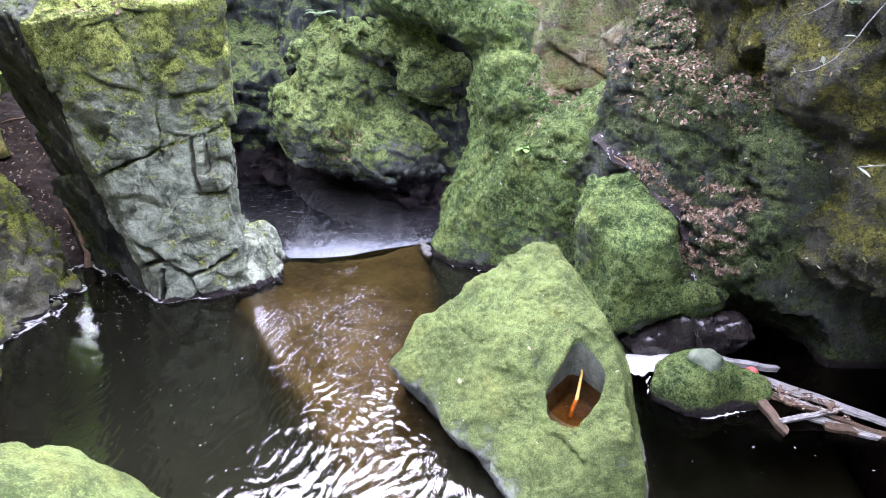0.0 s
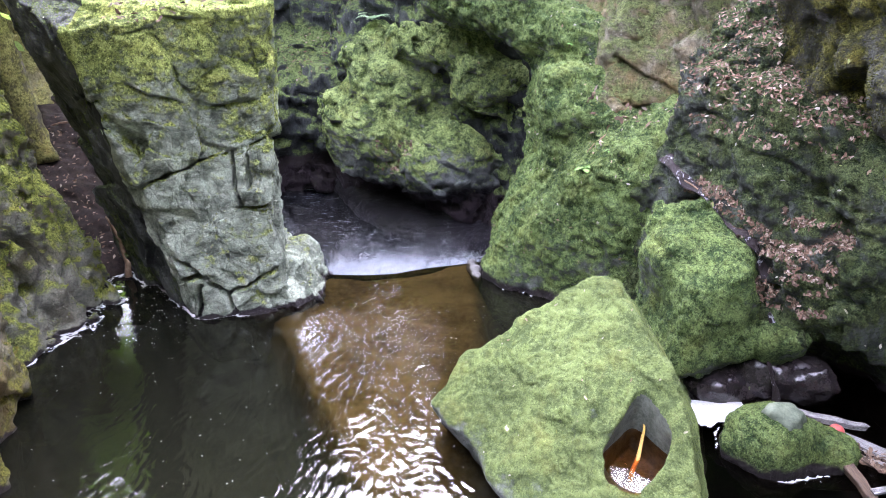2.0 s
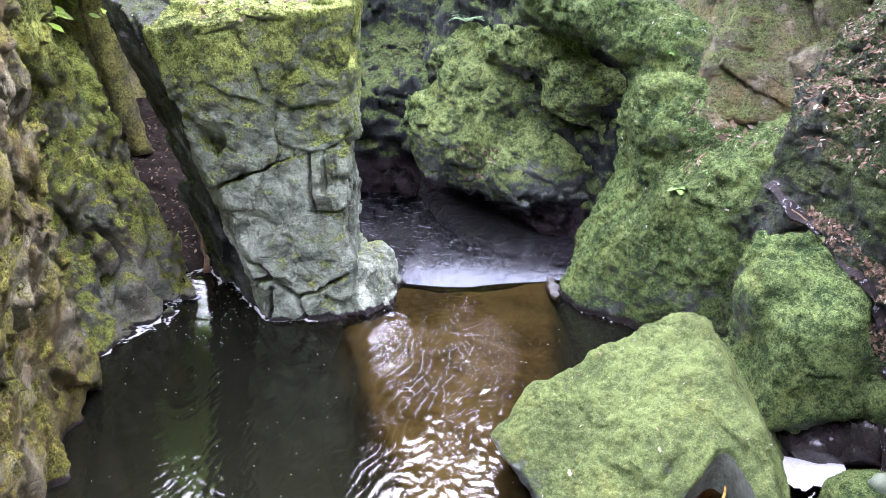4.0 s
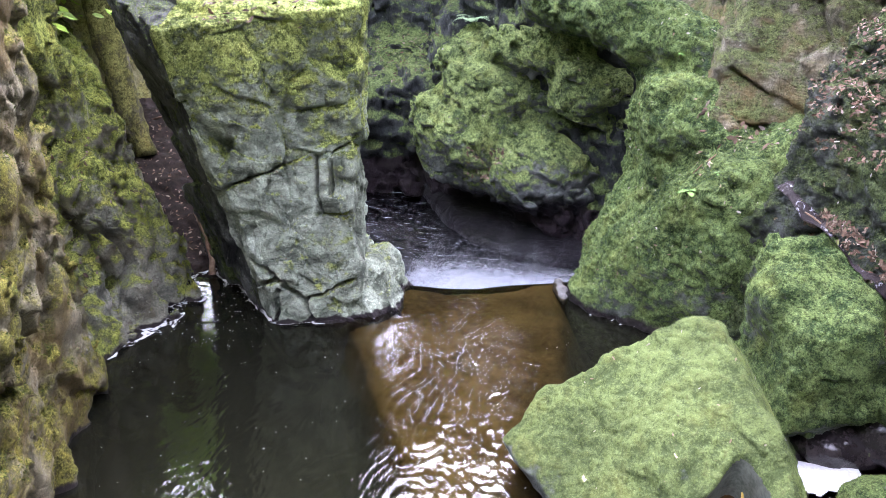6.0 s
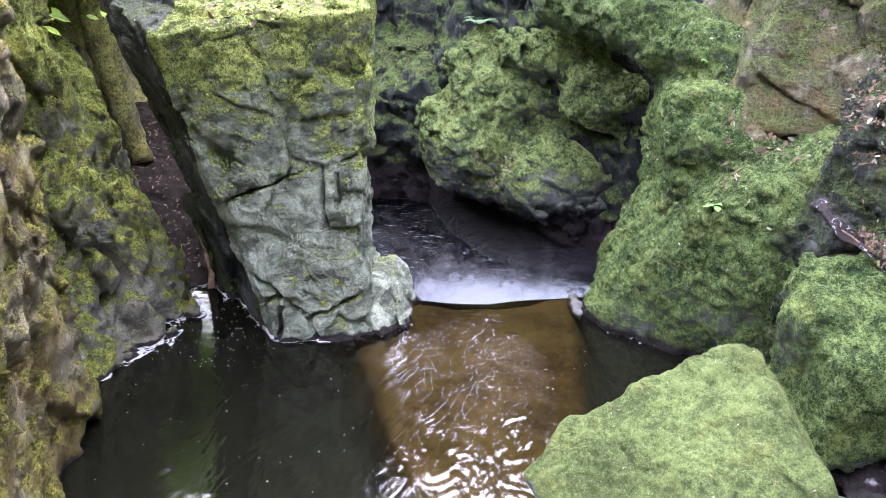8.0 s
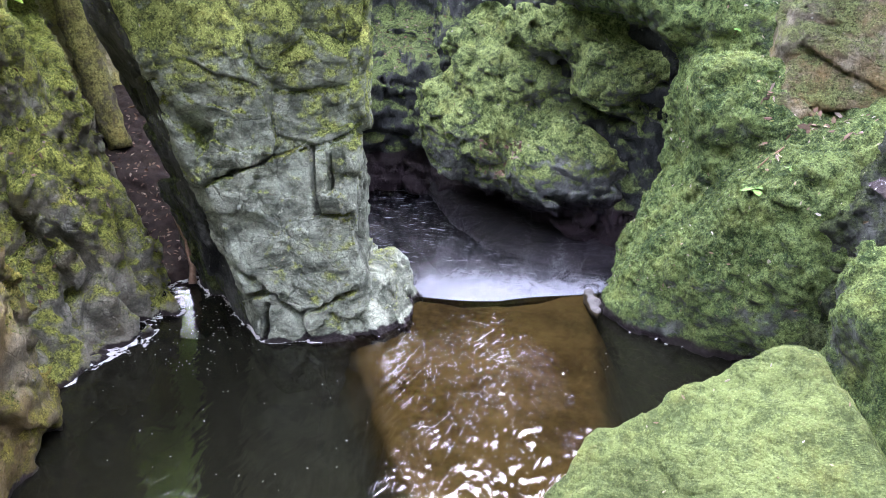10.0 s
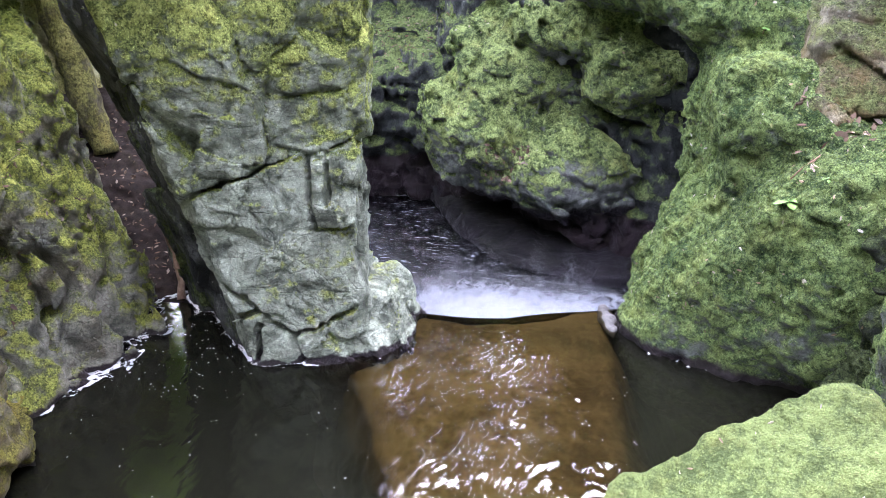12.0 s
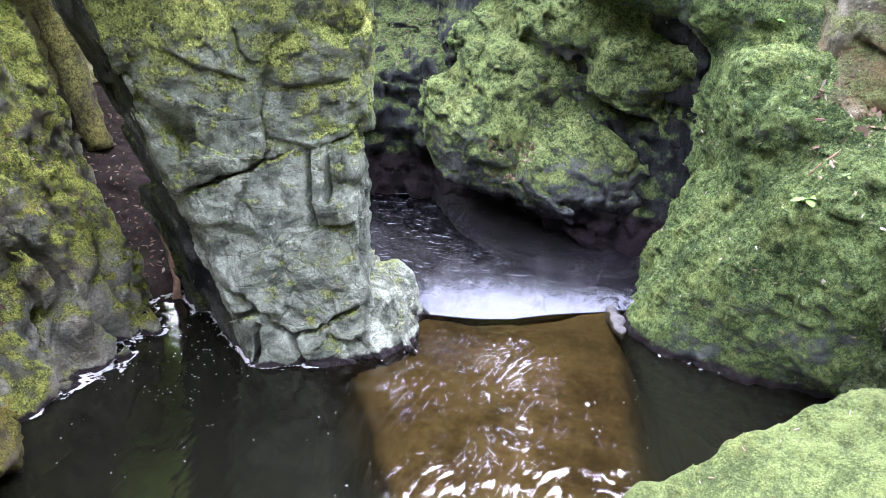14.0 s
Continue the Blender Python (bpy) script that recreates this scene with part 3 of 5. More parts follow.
# ---- the rocks ----
def f_pillar(x, y, z, fine):
    upper = planes(x, y, z, 0.02, ((0.56, -0.82, -0.20), (-3.1, 6.87, 2.5)), ((-0.66, -0.70, -0.26), (-3.66, 6.47, 2.6)), ((0.95, 0.30, -0.05), (-2.3, 7.4, 2.3)),
                   ((0.1, -0.25, 0.96), (-3.2, 6.8, 3.3)), ((0, 1, 0), (0, 9.6, 0)), ((0.33, -0.1, -0.94), (-2.66, 7.1, 1.93)))
    lower = planes(x, y, z, 0.03, ((0.42, -0.90, 0.03), (-2.95, 7.06, 1.0)), ((-0.60, -0.75, -0.15), (-3.47, 7.03, 0.1)), ((0.95, 0.30, 0.03), (-2.44, 7.4, 1.2)),
                   ((-0.33, 0.1, 0.94), (-2.66, 7.1, 1.96)), ((0, 1, 0), (0, 9.6, 0)))
    # a facet that looks down, under the mossy ridge
    under = plane(x, y, z, (0.30, -0.72, -0.62), (-3.35, 6.72, 2.36))
    upper = np.maximum(upper, -np.maximum(np.maximum(-under, x + 3.28 + 0.6 * (2.2 - z)), -3.62 + 0.12 * (2.2 - z) - x))
    d = np.minimum(upper, lower)
    # loose blocks on the right of the lower face, a jutting nose and the pale foot
    d = np.minimum(d, planes(x, y, z, 0.02, ((0.3, -0.95, 0.1), (-2.6, 7.14, 1.6)), ((0.95, 0.2, 0), (-2.4, 7.3, 1.5)), ((-0.95, -0.1, 0.15), (-2.72, 7.2, 1.6)), ((0.3, -0.2, -0.9), (-2.6, 7.2, 1.27)), ((0, 0, 1), (0, 0, 1.86)), ((0, 1, 0), (0, 7.6, 0))))
    d = np.minimum(d, planes(x, y, z, 0.02, ((-0.2, -0.93, 0.3), (-3.25, 6.98, 0.75)), ((-0.8, -0.3, 0.2), (-3.5, 7.0, 0.7)), ((0.8, -0.3, 0.3), (-3.03, 6.98, 0.6)), ((0.1, -0.5, -0.85), (-3.25, 7.0, 0.52)), ((0, 0, 1), (0, 0, 1.0)), ((0, 1, 0), (0, 7.5, 0))))
    foot = planes(x, y, z, 0.12, ((0.15, -0.9, 0.4), (-2.6, 7.1, 0.05)), ((0.9, -0.1, 0.42), (-2.17, 7.5, 0.08)), ((0.55, -0.7, 0.45), (-2.3, 7.3, 0.08)), ((-0.8, -0.5, 0.1), (-2.95, 7.1, 0)), ((0, 0, 1), (0, 0, 0.5)), ((0.35, 0.9, 0.2), (-2.3, 8.3, 0)))
    d = smin(d, foot, 0.05)
    d = smin(d, ball(x, y, z, (-2.95, 7.30, -0.15), (0.6, 0.38, 0.38)), 0.08)
    if fine:
        d = crags(x, y, z, d, 0.045, 0.032, 2.0, 0.03, 0.014, 1, 0.7, 0.05)
        face = plane(x, y, z, (0.50, -0.86, -0.1), (-2.9, 7.08, 1.9))
        seam = plane(x, y, z, (0.33, -0.1, -0.94), (-2.66, 7.1, 1.93)) + 0.05 * vnoise(x, y, z, 2.3, 61) + 0.03 * vnoise(x, y, z, 7, 62) + 0.015 * vnoise(x, y, z, 19, 63)
        d = np.maximum(d, -np.maximum(np.maximum(np.abs(seam + 0.02) - 0.017 - 0.014 * vnoise(x, y, z, 4, 64), -0.12 - face), -3.72 - x))
        d = cracks(x, y, z, d, 0.024, 0.14, "y", ((-2.77, 7.24, 1.88), (-2.75, 7.2, 1.58), (-2.72, 7.2, 1.25), (-2.5, 7.2, 1.24)), ((-2.99, 7.12, 0.31), (-2.7, 7.14, 0.38), (-2.45, 7.16, 0.5)), ((-2.58, 7.22, 1.9), (-2.6, 7.2, 1.5)))
        d = cracks(x, y, z, d, 0.034, 0.2, "y", ((-3.64, 7.0, 0.98), (-3.45, 7.05, 0.80), (-3.23, 7.08, 0.58), (-2.99, 7.10, 0.31), (-2.89, 7.05, 0.03)), ((-3.5, 7.1, 0.45), (-3.23, 7.08, 0.56)), ((-3.3, 7.0, 0.05), (-3.2, 7.0, 0.42)))
    return d


def f_left(x, y, z, fine):
    z0, z = z, np.maximum(z, 0)
    low = planes(x, y, z, 0.10, ((0.85, -0.2, 0.48), (-4.6, 6.6, 0)), ((0.7, 0.7, 0.15), (-4.42, 7.15, 0)), ((0.25, -0.1, 0.95), (-5.0, 6.9, 1.75)))
    ribs = rod(x, y, z, (-4.80, 7.25, -0.3), (-5.3, 7.1, 1.6), 0.26, 0.22)
    ribs = np.minimum(ribs, rod(x, y, z, (-4.62, 6.7, -0.3), (-5.25, 6.8, 1.45), 0.24, 0.26))
    low = smin(low, ribs, 0.06)
    high = planes(x, y, z, 0.2, ((0.97, -0.1, 0.10), (-5.55, 6.6, 1.4)), ((0.5, 0.85, 0.1), (-5.75, 7.75, 2)))
    high = smin(high, rod(x, y, z, (-5.7, 6.9, 1.6), (-5.85, 7.0, 4.0), 0.22, 0.28), 0.1)
    near = planes(x, y, z, 0.15, ((0.84, 0.45, -0.08), (-4.2, 4.95, 1.0)), ((0, 1, 0.1), (0, 5.75, 0)))
    near = smax(near, -rod(x, y, z, (-4.45, 5.75, 0.75), (-4.9, 5.6, 0.2), 0.22, 0.3), 0.1)
    d = smin(smin(low, high, 0.10), near, 0.08)
    d = smax(d, plane(x, y, z, (1, 0.6, 0), (-4.0, 7.9, 0)), 0.05)
    if fine:
        d = crags(x, y, z0, d, 0.08, 0.07, 1.7, 0.06, 0.035, 11, 0.5, 0.10)
        d = lumps(x, y, z0, d, 0, 0, 1.0, 14, 0.05, 2.2)
        d = cracks(x, y, z0, d, 0.05, 0.25, "x", ((-5.3, 6.6, 1.25), (-5.08, 6.71, 0.89), (-4.95, 6.74, 0.67), (-4.91, 6.54, 0.5), (-4.8, 6.43, 0.3)), ((-5.35, 7.5, 1.7), (-5.29, 7.43, 1.5), (-5.05, 7.35, 1.0), (-4.75, 7.15, 0.6)))
    return d


def f_rear(x, y, z, fine):
    d = planes(x, y, z, 0.25, ((-0.12, -0.93, 0.35), (-0.9, 11.6, 1.6)), ((-0.85, -0.45, 0.25), (-2.3, 12.0, 1.5)), ((0, 0, 1), (0, 0, 2.45)), ((1, 0.2, 0), (0.9, 11.5, 0)), ((-0.1, -0.6, -0.8), (-1, 11.6, 0.2)))
    for c, r in (((-2.0, 11.6, 0.8), (0.9, 0.82, 0.85)), ((-0.85, 11.2, 0.5), (0.92, 0.72, 0.62)), ((-1.75, 11.7, 1.5), (0.7, 0.62, 0.55)), ((-0.15, 11.25, 1.75), (0.6, 0.75, 0.5)),
                 ((0.35, 11.6, 0.7), (0.8, 0.7, 1.0)), ((-2.62, 11.55, 1.25), (0.24, 0.26, 0.24)), ((-2.25, 12.2, 1.95), (0.4, 0.45, 0.2)), ((-1.2, 11.7, 2.2), (0.6, 0.5, 0.35)), ((-0.35, 11.55, 2.3), (0.75, 0.55, 0.5)), ((0.35, 11.2, 1.35), (0.42, 0.45, 0.6))):
        d = smin(d, ball(x, y, z, c, r), 0.14)
    # smooth scoured slab below the overhang
    toe = planes(x, y, z, 0.12, ((-0.81, -0.585, 0.22), (-2.16, 11.02, -0.6)), ((-0.25, -0.97, 0.30), (-1.45, 10.36, -0.6)), ((-0.05, -0.12, 0.99), (-1.0, 10.7, -0.45)), ((1, 0.3, 0), (0.9, 11.5, 0)))
    if fine:
        d = crags(x, y, z, lumps(x, y, z, d, 0.05, 0.022, 2.0, 21, 0.07, 1.5), 0.05, 0.05, 2.4, 0.03, 0.015, 22, 1.3)
        toe = crags(x, y, z, toe, 0.02, 0.015, 1.6, 0.05, 0.006, 25, 1.2)
    return smin(d, toe, 0.06)


def f_right(x, y, z, fine):
    a = smax(ball(x, y, z, (1.2, 8.6, 0.3), (1.25, 1.08, 1.75)), plane(x, y, z, (-0.8, -0.12, 0.58), (0.46, 8.45, 1.16)), 0.14)
    a = smin(a, planes(x, y, z, 0.12, ((-0.97, -0.15, 0.02), (0.52, 8.7, 1.3)), ((0, -1, 0.25), (0.8, 8.3, 1.3)), ((0, 0, 1), (0, 0, 2.4)), ((1, 0.4, 0), (1.6, 8.8, 1.5)), ((0, 1, 0), (0, 9.9, 0)), ((-0.5, 0, -0.85), (0.45, 8.6, 1.0))), 0.15)
    b = smin(ball(x, y, z, (1.65, 9.7, 1.85), (1.1, 1.25, 0.7)), ball(x, y, z, (1.0, 9.0, 1.95), (0.55, 0.55, 0.42)), 0.3)
    d = smin(a, b, 0.16)
    roof = np.minimum(rod(x, y, z, (1.1, 9.4, 2.45), (0.15, 9.95, 2.92), 0.42, 0.38), rod(x, y, z, (0.15, 9.95, 2.92), (-0.75, 11.2, 3.02), 0.38, 0.42))
    d = smin(d, roof, 0.14)
    d = smin(d, ball(x, y, z, (0.42, 8.3, -0.12), (0.62, 0.52, 0.68)), 0.12)
    d = smin(d, ball(x, y, z, (1.5, 7.95, 0.85), (0.75, 0.75, 1.1)), 0.16)
    d = smin(d, ball(x, y, z, (2.1, 8.3, 1.25), (0.85, 0.9, 1.0)), 0.12)
    d = smin(d, ball(x, y, z, (1.05, 8.65, 1.95), (0.5, 0.42, 0.2)), 0.25)
    if fine:
        d = lumps(x, y, z, d, 0.045, 0.026, 2.4, 31, 0.055, 1.5)
    return d


def f_bank(x, y, z, fine):
    bank = planes(x, y, z, 0.15, ((-0.72, -0.67, 0.18), (2.05, 6.85, 1.95)), ((-0.2, -0.35, 0.91), (2.3, 6.9, 2.6)), ((-0.8, 0.6, 0), (1.62, 7.4, 2)))
    ledge = planes(x, y, z, 0.1, ((-0.35, -0.5, 0.8), (2.1, 6.75, 1.5)), ((-0.6, -0.75, 0.2), (2.12, 6.6, 0.8)), ((-0.8, 0.6, 0), (1.45, 7.3, 2)))
    hill = planes(x, y, z, 0.2, ((-0.3, -0.5, 0.8), (2.6, 7.6, 3.0)), ((-1, 0.35, 0), (2.35, 7.4, 3)), ((0, -1, 0.2), (2.5, 7.3, 3)))
    d = np.minimum(bank, ledge)
    d = smin(d, hill, 0.2)
    d = smax(d, -ball(x, y, z, (3.0, 5.75, 0.0), (0.85, 0.9, 0.75)), 0.15)
    if fine:
        d = crags(x, y, z, lumps(x, y, z, d, 0.08, 0.03, 1.8, 41, 0.09), 0.03, 0.03, 1.8, 0.02, 0.01, 42)
    return d


def f_slab(x, y, z, fine):
    d = planes(x, y, z, 0.05, ((-0.12, -0.85, 0.5), (1.9, 8.36, 2.5)), ((-0.1, -0.2, 1), (2, 9, 3.55)), ((-0.9, -0.2, 0.35), (1.15, 8.7, 2.6)), ((0.1, -0.3, -0.95), (1.9, 8.6, 2.02)), ((0.9, -0.2, 0), (3.2, 8.7, 2.6)))
    if fine:
        d = crags(x, y, z, d, 0.05, 0.04, 1.1, 0.05, 0.014, 46)
    return d


def f_chute(x, y, z, fine):
    d = planes(x, y, z, 0.1, ((0.3, -0.3, 0.9), (-4.66, 7.9, 0.0)), ((0, 0, 1), (0, 0, 1.4)), ((1, 0.6, 0), (-4.0, 7.9, 0)))
    if fine:
        d = lumps(x, y, z, d, 0.06, 0.03, 2.5, 48)
    return d


def f_wall(x, y, z, fine):
    d = planes(x, y, z, 0.2, ((-0.92, -0.36, -0.12), (3.1, 6.2, 1.5)), ((0, 1, 0), (0, 7.4, 0)))
    d = smin(d, ball(x, y, z, (3.15, 6.6, 3.15), (0.5, 0.5, 0.3)), 0.15)
    d = smax(d, -ball(x, y, z, (3.75, 5.3, 0.0), (1.5, 1.4, 1.15)), 0.3)
    d = smax(d, -ball(x, y, z, (3.0, 6.25, 2.75), (0.4, 0.4, 0.25)), 0.1)
    if fine:
        d = lumps(x, y, z, d, 0.14, 0.045, 1.3, 51, 0.14)
    return d


CUP_DEEP = 0.36


def cup_ring(x, y):
    """Below 1 inside the pear-shaped pothole."""
    far = np.clip((y - 4.40) / 0.30, 0, 1)
    return np.sqrt(((x - 1.06 - 0.10 * (y - 4.42)) / (0.215 - 0.125 * far)) ** 2 + ((y - 4.42) / 0.275) ** 2)


def f_boulder(x, y, z, fine):
    d = planes(x, y, z, 0.05, ((-0.5, -0.49, 1), (0.75, 4.74, 0.79)), ((0.83, 0.11, 0.54), (1.05, 5.6, 1.28)), ((-0.3, 0.95, 0.15), (0.6, 5.74, 1.2)), ((-0.75, -0.48, -0.45), (-0.11, 4.6, 0.34)),
               ((0.0, -0.8, 0.6), (0.9, 3.62, 0.28)), ((0.95, -0.15, 0.25), (1.62, 4.3, 0.1)), ((-0.75, 0.6, 0), (-0.42, 5.36, 0.4)), ((0, 0, -1), (0, 0, -0.8)),
               ((-0.68, -0.62, 0.55), (0.02, 4.55, 0.33)), ((0.25, 0.35, 0.9), (1.0, 5.5, 1.37)))
    cup = (cup_ring(x, y) - 1) * 0.15
    if fine:
        d = lumps(x, y, z, d, 0.045, 0.012, 1.7, 61)
        d = crags(x, y, z, d, 0.008, 0.008, 2.2, 0.0, 0.004, 64, 1.0, 0.06)
        cup = cup + 0.014 * fbm(x, y, z, 5, 2, 66)
    # the hollow widens under its rim
    cup = np.maximum(cup - 0.10 * np.clip(0.8 - z, 0, 0.25), CUP_DEEP - z)
    return smax(d, -cup, 0.012)


def f_second(x, y, z, fine):
    d = planes(x, y, z, 0.16, ((-0.3, -0.45, 0.85), (1.9, 6.15, 1.25)), ((-0.95, -0.2, 0.1), (1.53, 6.3, 0.8)), ((0.1, -0.95, 0.1), (1.95, 5.85, 0.7)), ((0.9, -0.3, 0.2), (2.33, 6.1, 0.9)),
               ((0, 1, 0), (0, 6.9, 0)), ((0.2, -0.3, -0.9), (1.95, 6.1, 0.25)))
    if fine:
        d = lumps(x, y, z, d, 0.05, 0.018, 2.2, 71, 0.06)
    return d


def f_small(x, y, z, fine):
    d = ball(x, y, z, (2.32, 5.2, 0.05), (0.36, 0.3, 0.38))
    d = smin(d, ball(x, y, z, (2.72, 5.2, 0.0), (0.27, 0.22, 0.26)), 0.08)
    if fine:
        d = lumps(x, y, z, d, 0.04, 0.012, 3.0, 81, 0.04)
    return d


def f_front(x, y, z, fine):
    d = ball(x, y, z, (-2.0, 1.8, 0.9), (1.08, 1.0, 1.24))
    if fine:
        d = lumps(x, y, z, d, 0.06, 0.014, 2.2, 91)
    return d


def lip_line(X):
    """Where the pool breaks over its lip."""
    return 8.15 + 0.12 * (X + 1.28) + 0.28 * np.clip(X + 1.25, 0, 2) + 0.02 * np.sin(X * 5.0)


def f_sill(x, y, z, fine):
    """The sunken shelf that ends in the lip of the fall."""
    d = planes(x, y, z, 0.08, ((0, -0.02, 1), (-1.2, 8.0, -0.06)), ((0.8, 0.1, 0.5), (-0.1, 7.2, -0.2)), ((-0.80, -0.50, 0.33), (-2.2, 6.58, -0.2)), ((0.12, -0.35, 0.9), (-0.8, 4.6, -0.25)))
    if fine:
        d = lumps(x, y, z, d, 0.05, 0.012, 1.3, 95)
    return smax(d, y - lip_line(x) - 0.02 + 0.1 * z, 0.04)


def f_far(x, y, z, fine):
    d = planes(x, y, z, 0.1, ((0.15, -0.98, 0.05), (-3.8, 12.45, 0)), ((0, -0.25, 0.97), (-3.8, 12.9, 1.4)))
    d = smin(d, plane(x, y, z, (0.1, -0.95, 0.25), (-4, 14.4, 1.5)), 0.2)
    hill = planes(x, y, z, 0.25, ((-0.12, -0.5, 0.85), (-0.5, 11.2, 2.6)), ((-0.9, -0.35, 0.25), (-2.7, 12.6, 1.8)), ((-0.5, -0.85, 0.1), (-0.6, 11.4, 2.2)))
    d = smin(d, hill, 0.25)
    if fine:
        d = crags(x, y, z, lumps(x, y, z, d, 0.12, 0.03, 1.4, 101, 0.2), 0.08, 0.05, 1.5, 0.03, 0.015, 102, 1.6)
    return d


pillar = tagged(sculpt("rock_pillar", f_pillar, (-4.9, 6.2, -0.6), (-1.6, 9.0, 3.9), 0.016, M_PILLAR), "tall grey fractured rock pillar with moss on its ledges", "rock")
# shade on its left flank, painted as a darker copy of the rock
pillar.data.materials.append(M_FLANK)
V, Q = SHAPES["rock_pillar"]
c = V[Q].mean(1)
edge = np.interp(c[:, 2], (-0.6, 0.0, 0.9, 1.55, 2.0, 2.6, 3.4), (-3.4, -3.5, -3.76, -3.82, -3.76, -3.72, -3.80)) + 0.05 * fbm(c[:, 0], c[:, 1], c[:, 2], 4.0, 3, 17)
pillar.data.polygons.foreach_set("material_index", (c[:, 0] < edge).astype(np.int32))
wall_left = tagged(sculpt("wall_left", f_left, (-8.2, 2.4, -0.6), (-3.4, 11.0, 5.2), 0.034, M_LEFT, 0.22), "steep mossy gorge cliff streaked with ochre", "cliff", kind="structure")
# the overhanging part downstream is ochre, hung with dry roots and moss
wall_left.data.materials.append(M_NEAR)
V, Q = SHAPES["wall_left"]
c = V[Q].mean(1)
wall_left.data.polygons.foreach_set("material_index", (c[:, 1] + 0.12 * fbm(c[:, 0], c[:, 1], c[:, 2], 3.0, 2, 18) < 5.85).astype(np.int32))
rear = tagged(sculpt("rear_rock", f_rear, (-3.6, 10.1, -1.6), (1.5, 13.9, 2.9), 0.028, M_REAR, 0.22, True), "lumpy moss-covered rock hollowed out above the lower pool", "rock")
right_rock = tagged(sculpt("mossy_rock", f_right, (-1.4, 7.0, -1.2), (3.2, 11.7, 3.5), 0.023, M_RIGHT), "big rounded rock under a carpet of green moss", "rock")
bank = tagged(sculpt("bank", f_bank, (0.6, 5.6, -0.8), (4.4, 10.2, 4.6), 0.028, M_BANK, whole=True), "dark mossy bank with a leaf-filled gully", "bank", kind="structure")
slab = tagged(sculpt("rock_slab", f_slab, (0.7, 7.9, 1.6), (3.8, 10.6, 4.0), 0.03, M_SLAB), "leaning ochre rock slab half grown with moss", "rock")
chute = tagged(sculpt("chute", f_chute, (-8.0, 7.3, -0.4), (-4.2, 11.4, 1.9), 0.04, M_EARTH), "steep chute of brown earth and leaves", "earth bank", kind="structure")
wall_right = tagged(sculpt("wall_right", f_wall, (1.9, 1.6, -0.8), (6.0, 7.8, 5.6), 0.036, M_WALL, 0.22), "overhanging gorge wall hung with yellow-green moss", "cliff", kind="structure")
boulder = tagged(sculpt("boulder", f_boulder, (-0.8, 3.2, -0.6), (2.3, 6.2, 1.7), 0.018, M_BOULDER), "angular boulder under bright moss with a water-filled pothole", "boulder")
# the walls of its pothole are bare
boulder.data.materials.append(M_CUPROCK)
V, Q = SHAPES["boulder"]
c = V[Q].mean(1)
inside = (cup_ring(c[:, 0], c[:, 1]) < 1.25) & (c[:, 2] < 0.79 + 0.5 * (c[:, 0] - 0.75) + 0.49 * (c[:, 1] - 4.74) - 0.035) & (c[:, 2] > CUP_DEEP - 0.1)
boulder.data.polygons.foreach_set("material_index", inside.astype(np.int32))
second = tagged(sculpt("boulder", f_second, (1.2, 5.5, -0.2), (2.7, 7.1, 1.6), 0.022, M_RIGHT), "rounded mossy boulder beside the trickling gully", "boulder")
small = tagged(sculpt("rock", f_small, (1.8, 4.7, -0.4), (3.1, 5.7, 0.7), 0.018, M_RIGHT), "small mossy rock standing in the dark pool", "rock")
front_rock = tagged(sculpt("rock", f_front, (-3.3, 0.5, -0.6), (-0.7, 3.0, 2.4), 0.025, M_BOULDER), "rounded rock topped with bright yellow-green moss", "rock")
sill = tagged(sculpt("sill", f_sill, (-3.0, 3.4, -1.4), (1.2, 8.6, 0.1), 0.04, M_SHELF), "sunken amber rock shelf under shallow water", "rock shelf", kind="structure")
far_wall = tagged(sculpt("wall_rear", f_far, (-7.0, 10.6, -1.6), (4.0, 16.0, 5.4), 0.055, M_FAR, 0.22), "mossy rock slope closing the gorge behind the pool", "cliff", kind="structure")


def f_side(x, y, z, fine):
    d = planes(x, y, z, 0.1, ((0.75, -0.62, 0.2), (-7.5, 10.4, 1.0)), ((0.5, 0.85, 0), (-7.0, 10.9, 1)), ((0, 0, 1), (0, 0, 3.8)))
    d = smin(d, ball(x, y, z, (-7.05, 10.35, 0.9), (0.35, 0.3, 0.3)), 0.05)
    if fine:
        d = crags(x, y, z, d, 0.08, 0.05, 1.3, 0.08, 0.02, 121, 0.4)
    return d


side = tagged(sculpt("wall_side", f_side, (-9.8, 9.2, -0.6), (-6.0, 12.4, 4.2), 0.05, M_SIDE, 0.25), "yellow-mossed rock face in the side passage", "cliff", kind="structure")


# ---- water ----
def steps(a, b, fine_a, fine_b, coarse, fine):
    """Places from a to b, close together between fine_a and fine_b."""
    return np.concatenate([np.arange(a, fine_a, coarse), np.arange(fine_a, fine_b, fine), np.arange(fine_b, b, coarse)])


def grid_sheet(x0, x1, y0, y1, step, height, xs=None, ys=None):
    xs = np.arange(x0, x1, step) if xs is None else xs
    ys = np.arange(y0, y1, step) if ys is None else ys
    nx, ny = len(xs), len(ys)
    X, Y = np.meshgrid(xs, ys, indexing="ij")
    V = np.stack([X, Y, height(X, Y)], 2).reshape(-1, 3)
    i = np.arange(nx * ny).reshape(nx, ny)
    Q = np.stack([i[:-1, :-1], i[1:, :-1], i[1:, 1:], i[:-1, 1:]], 2).reshape(-1, 4)
    return V, Q


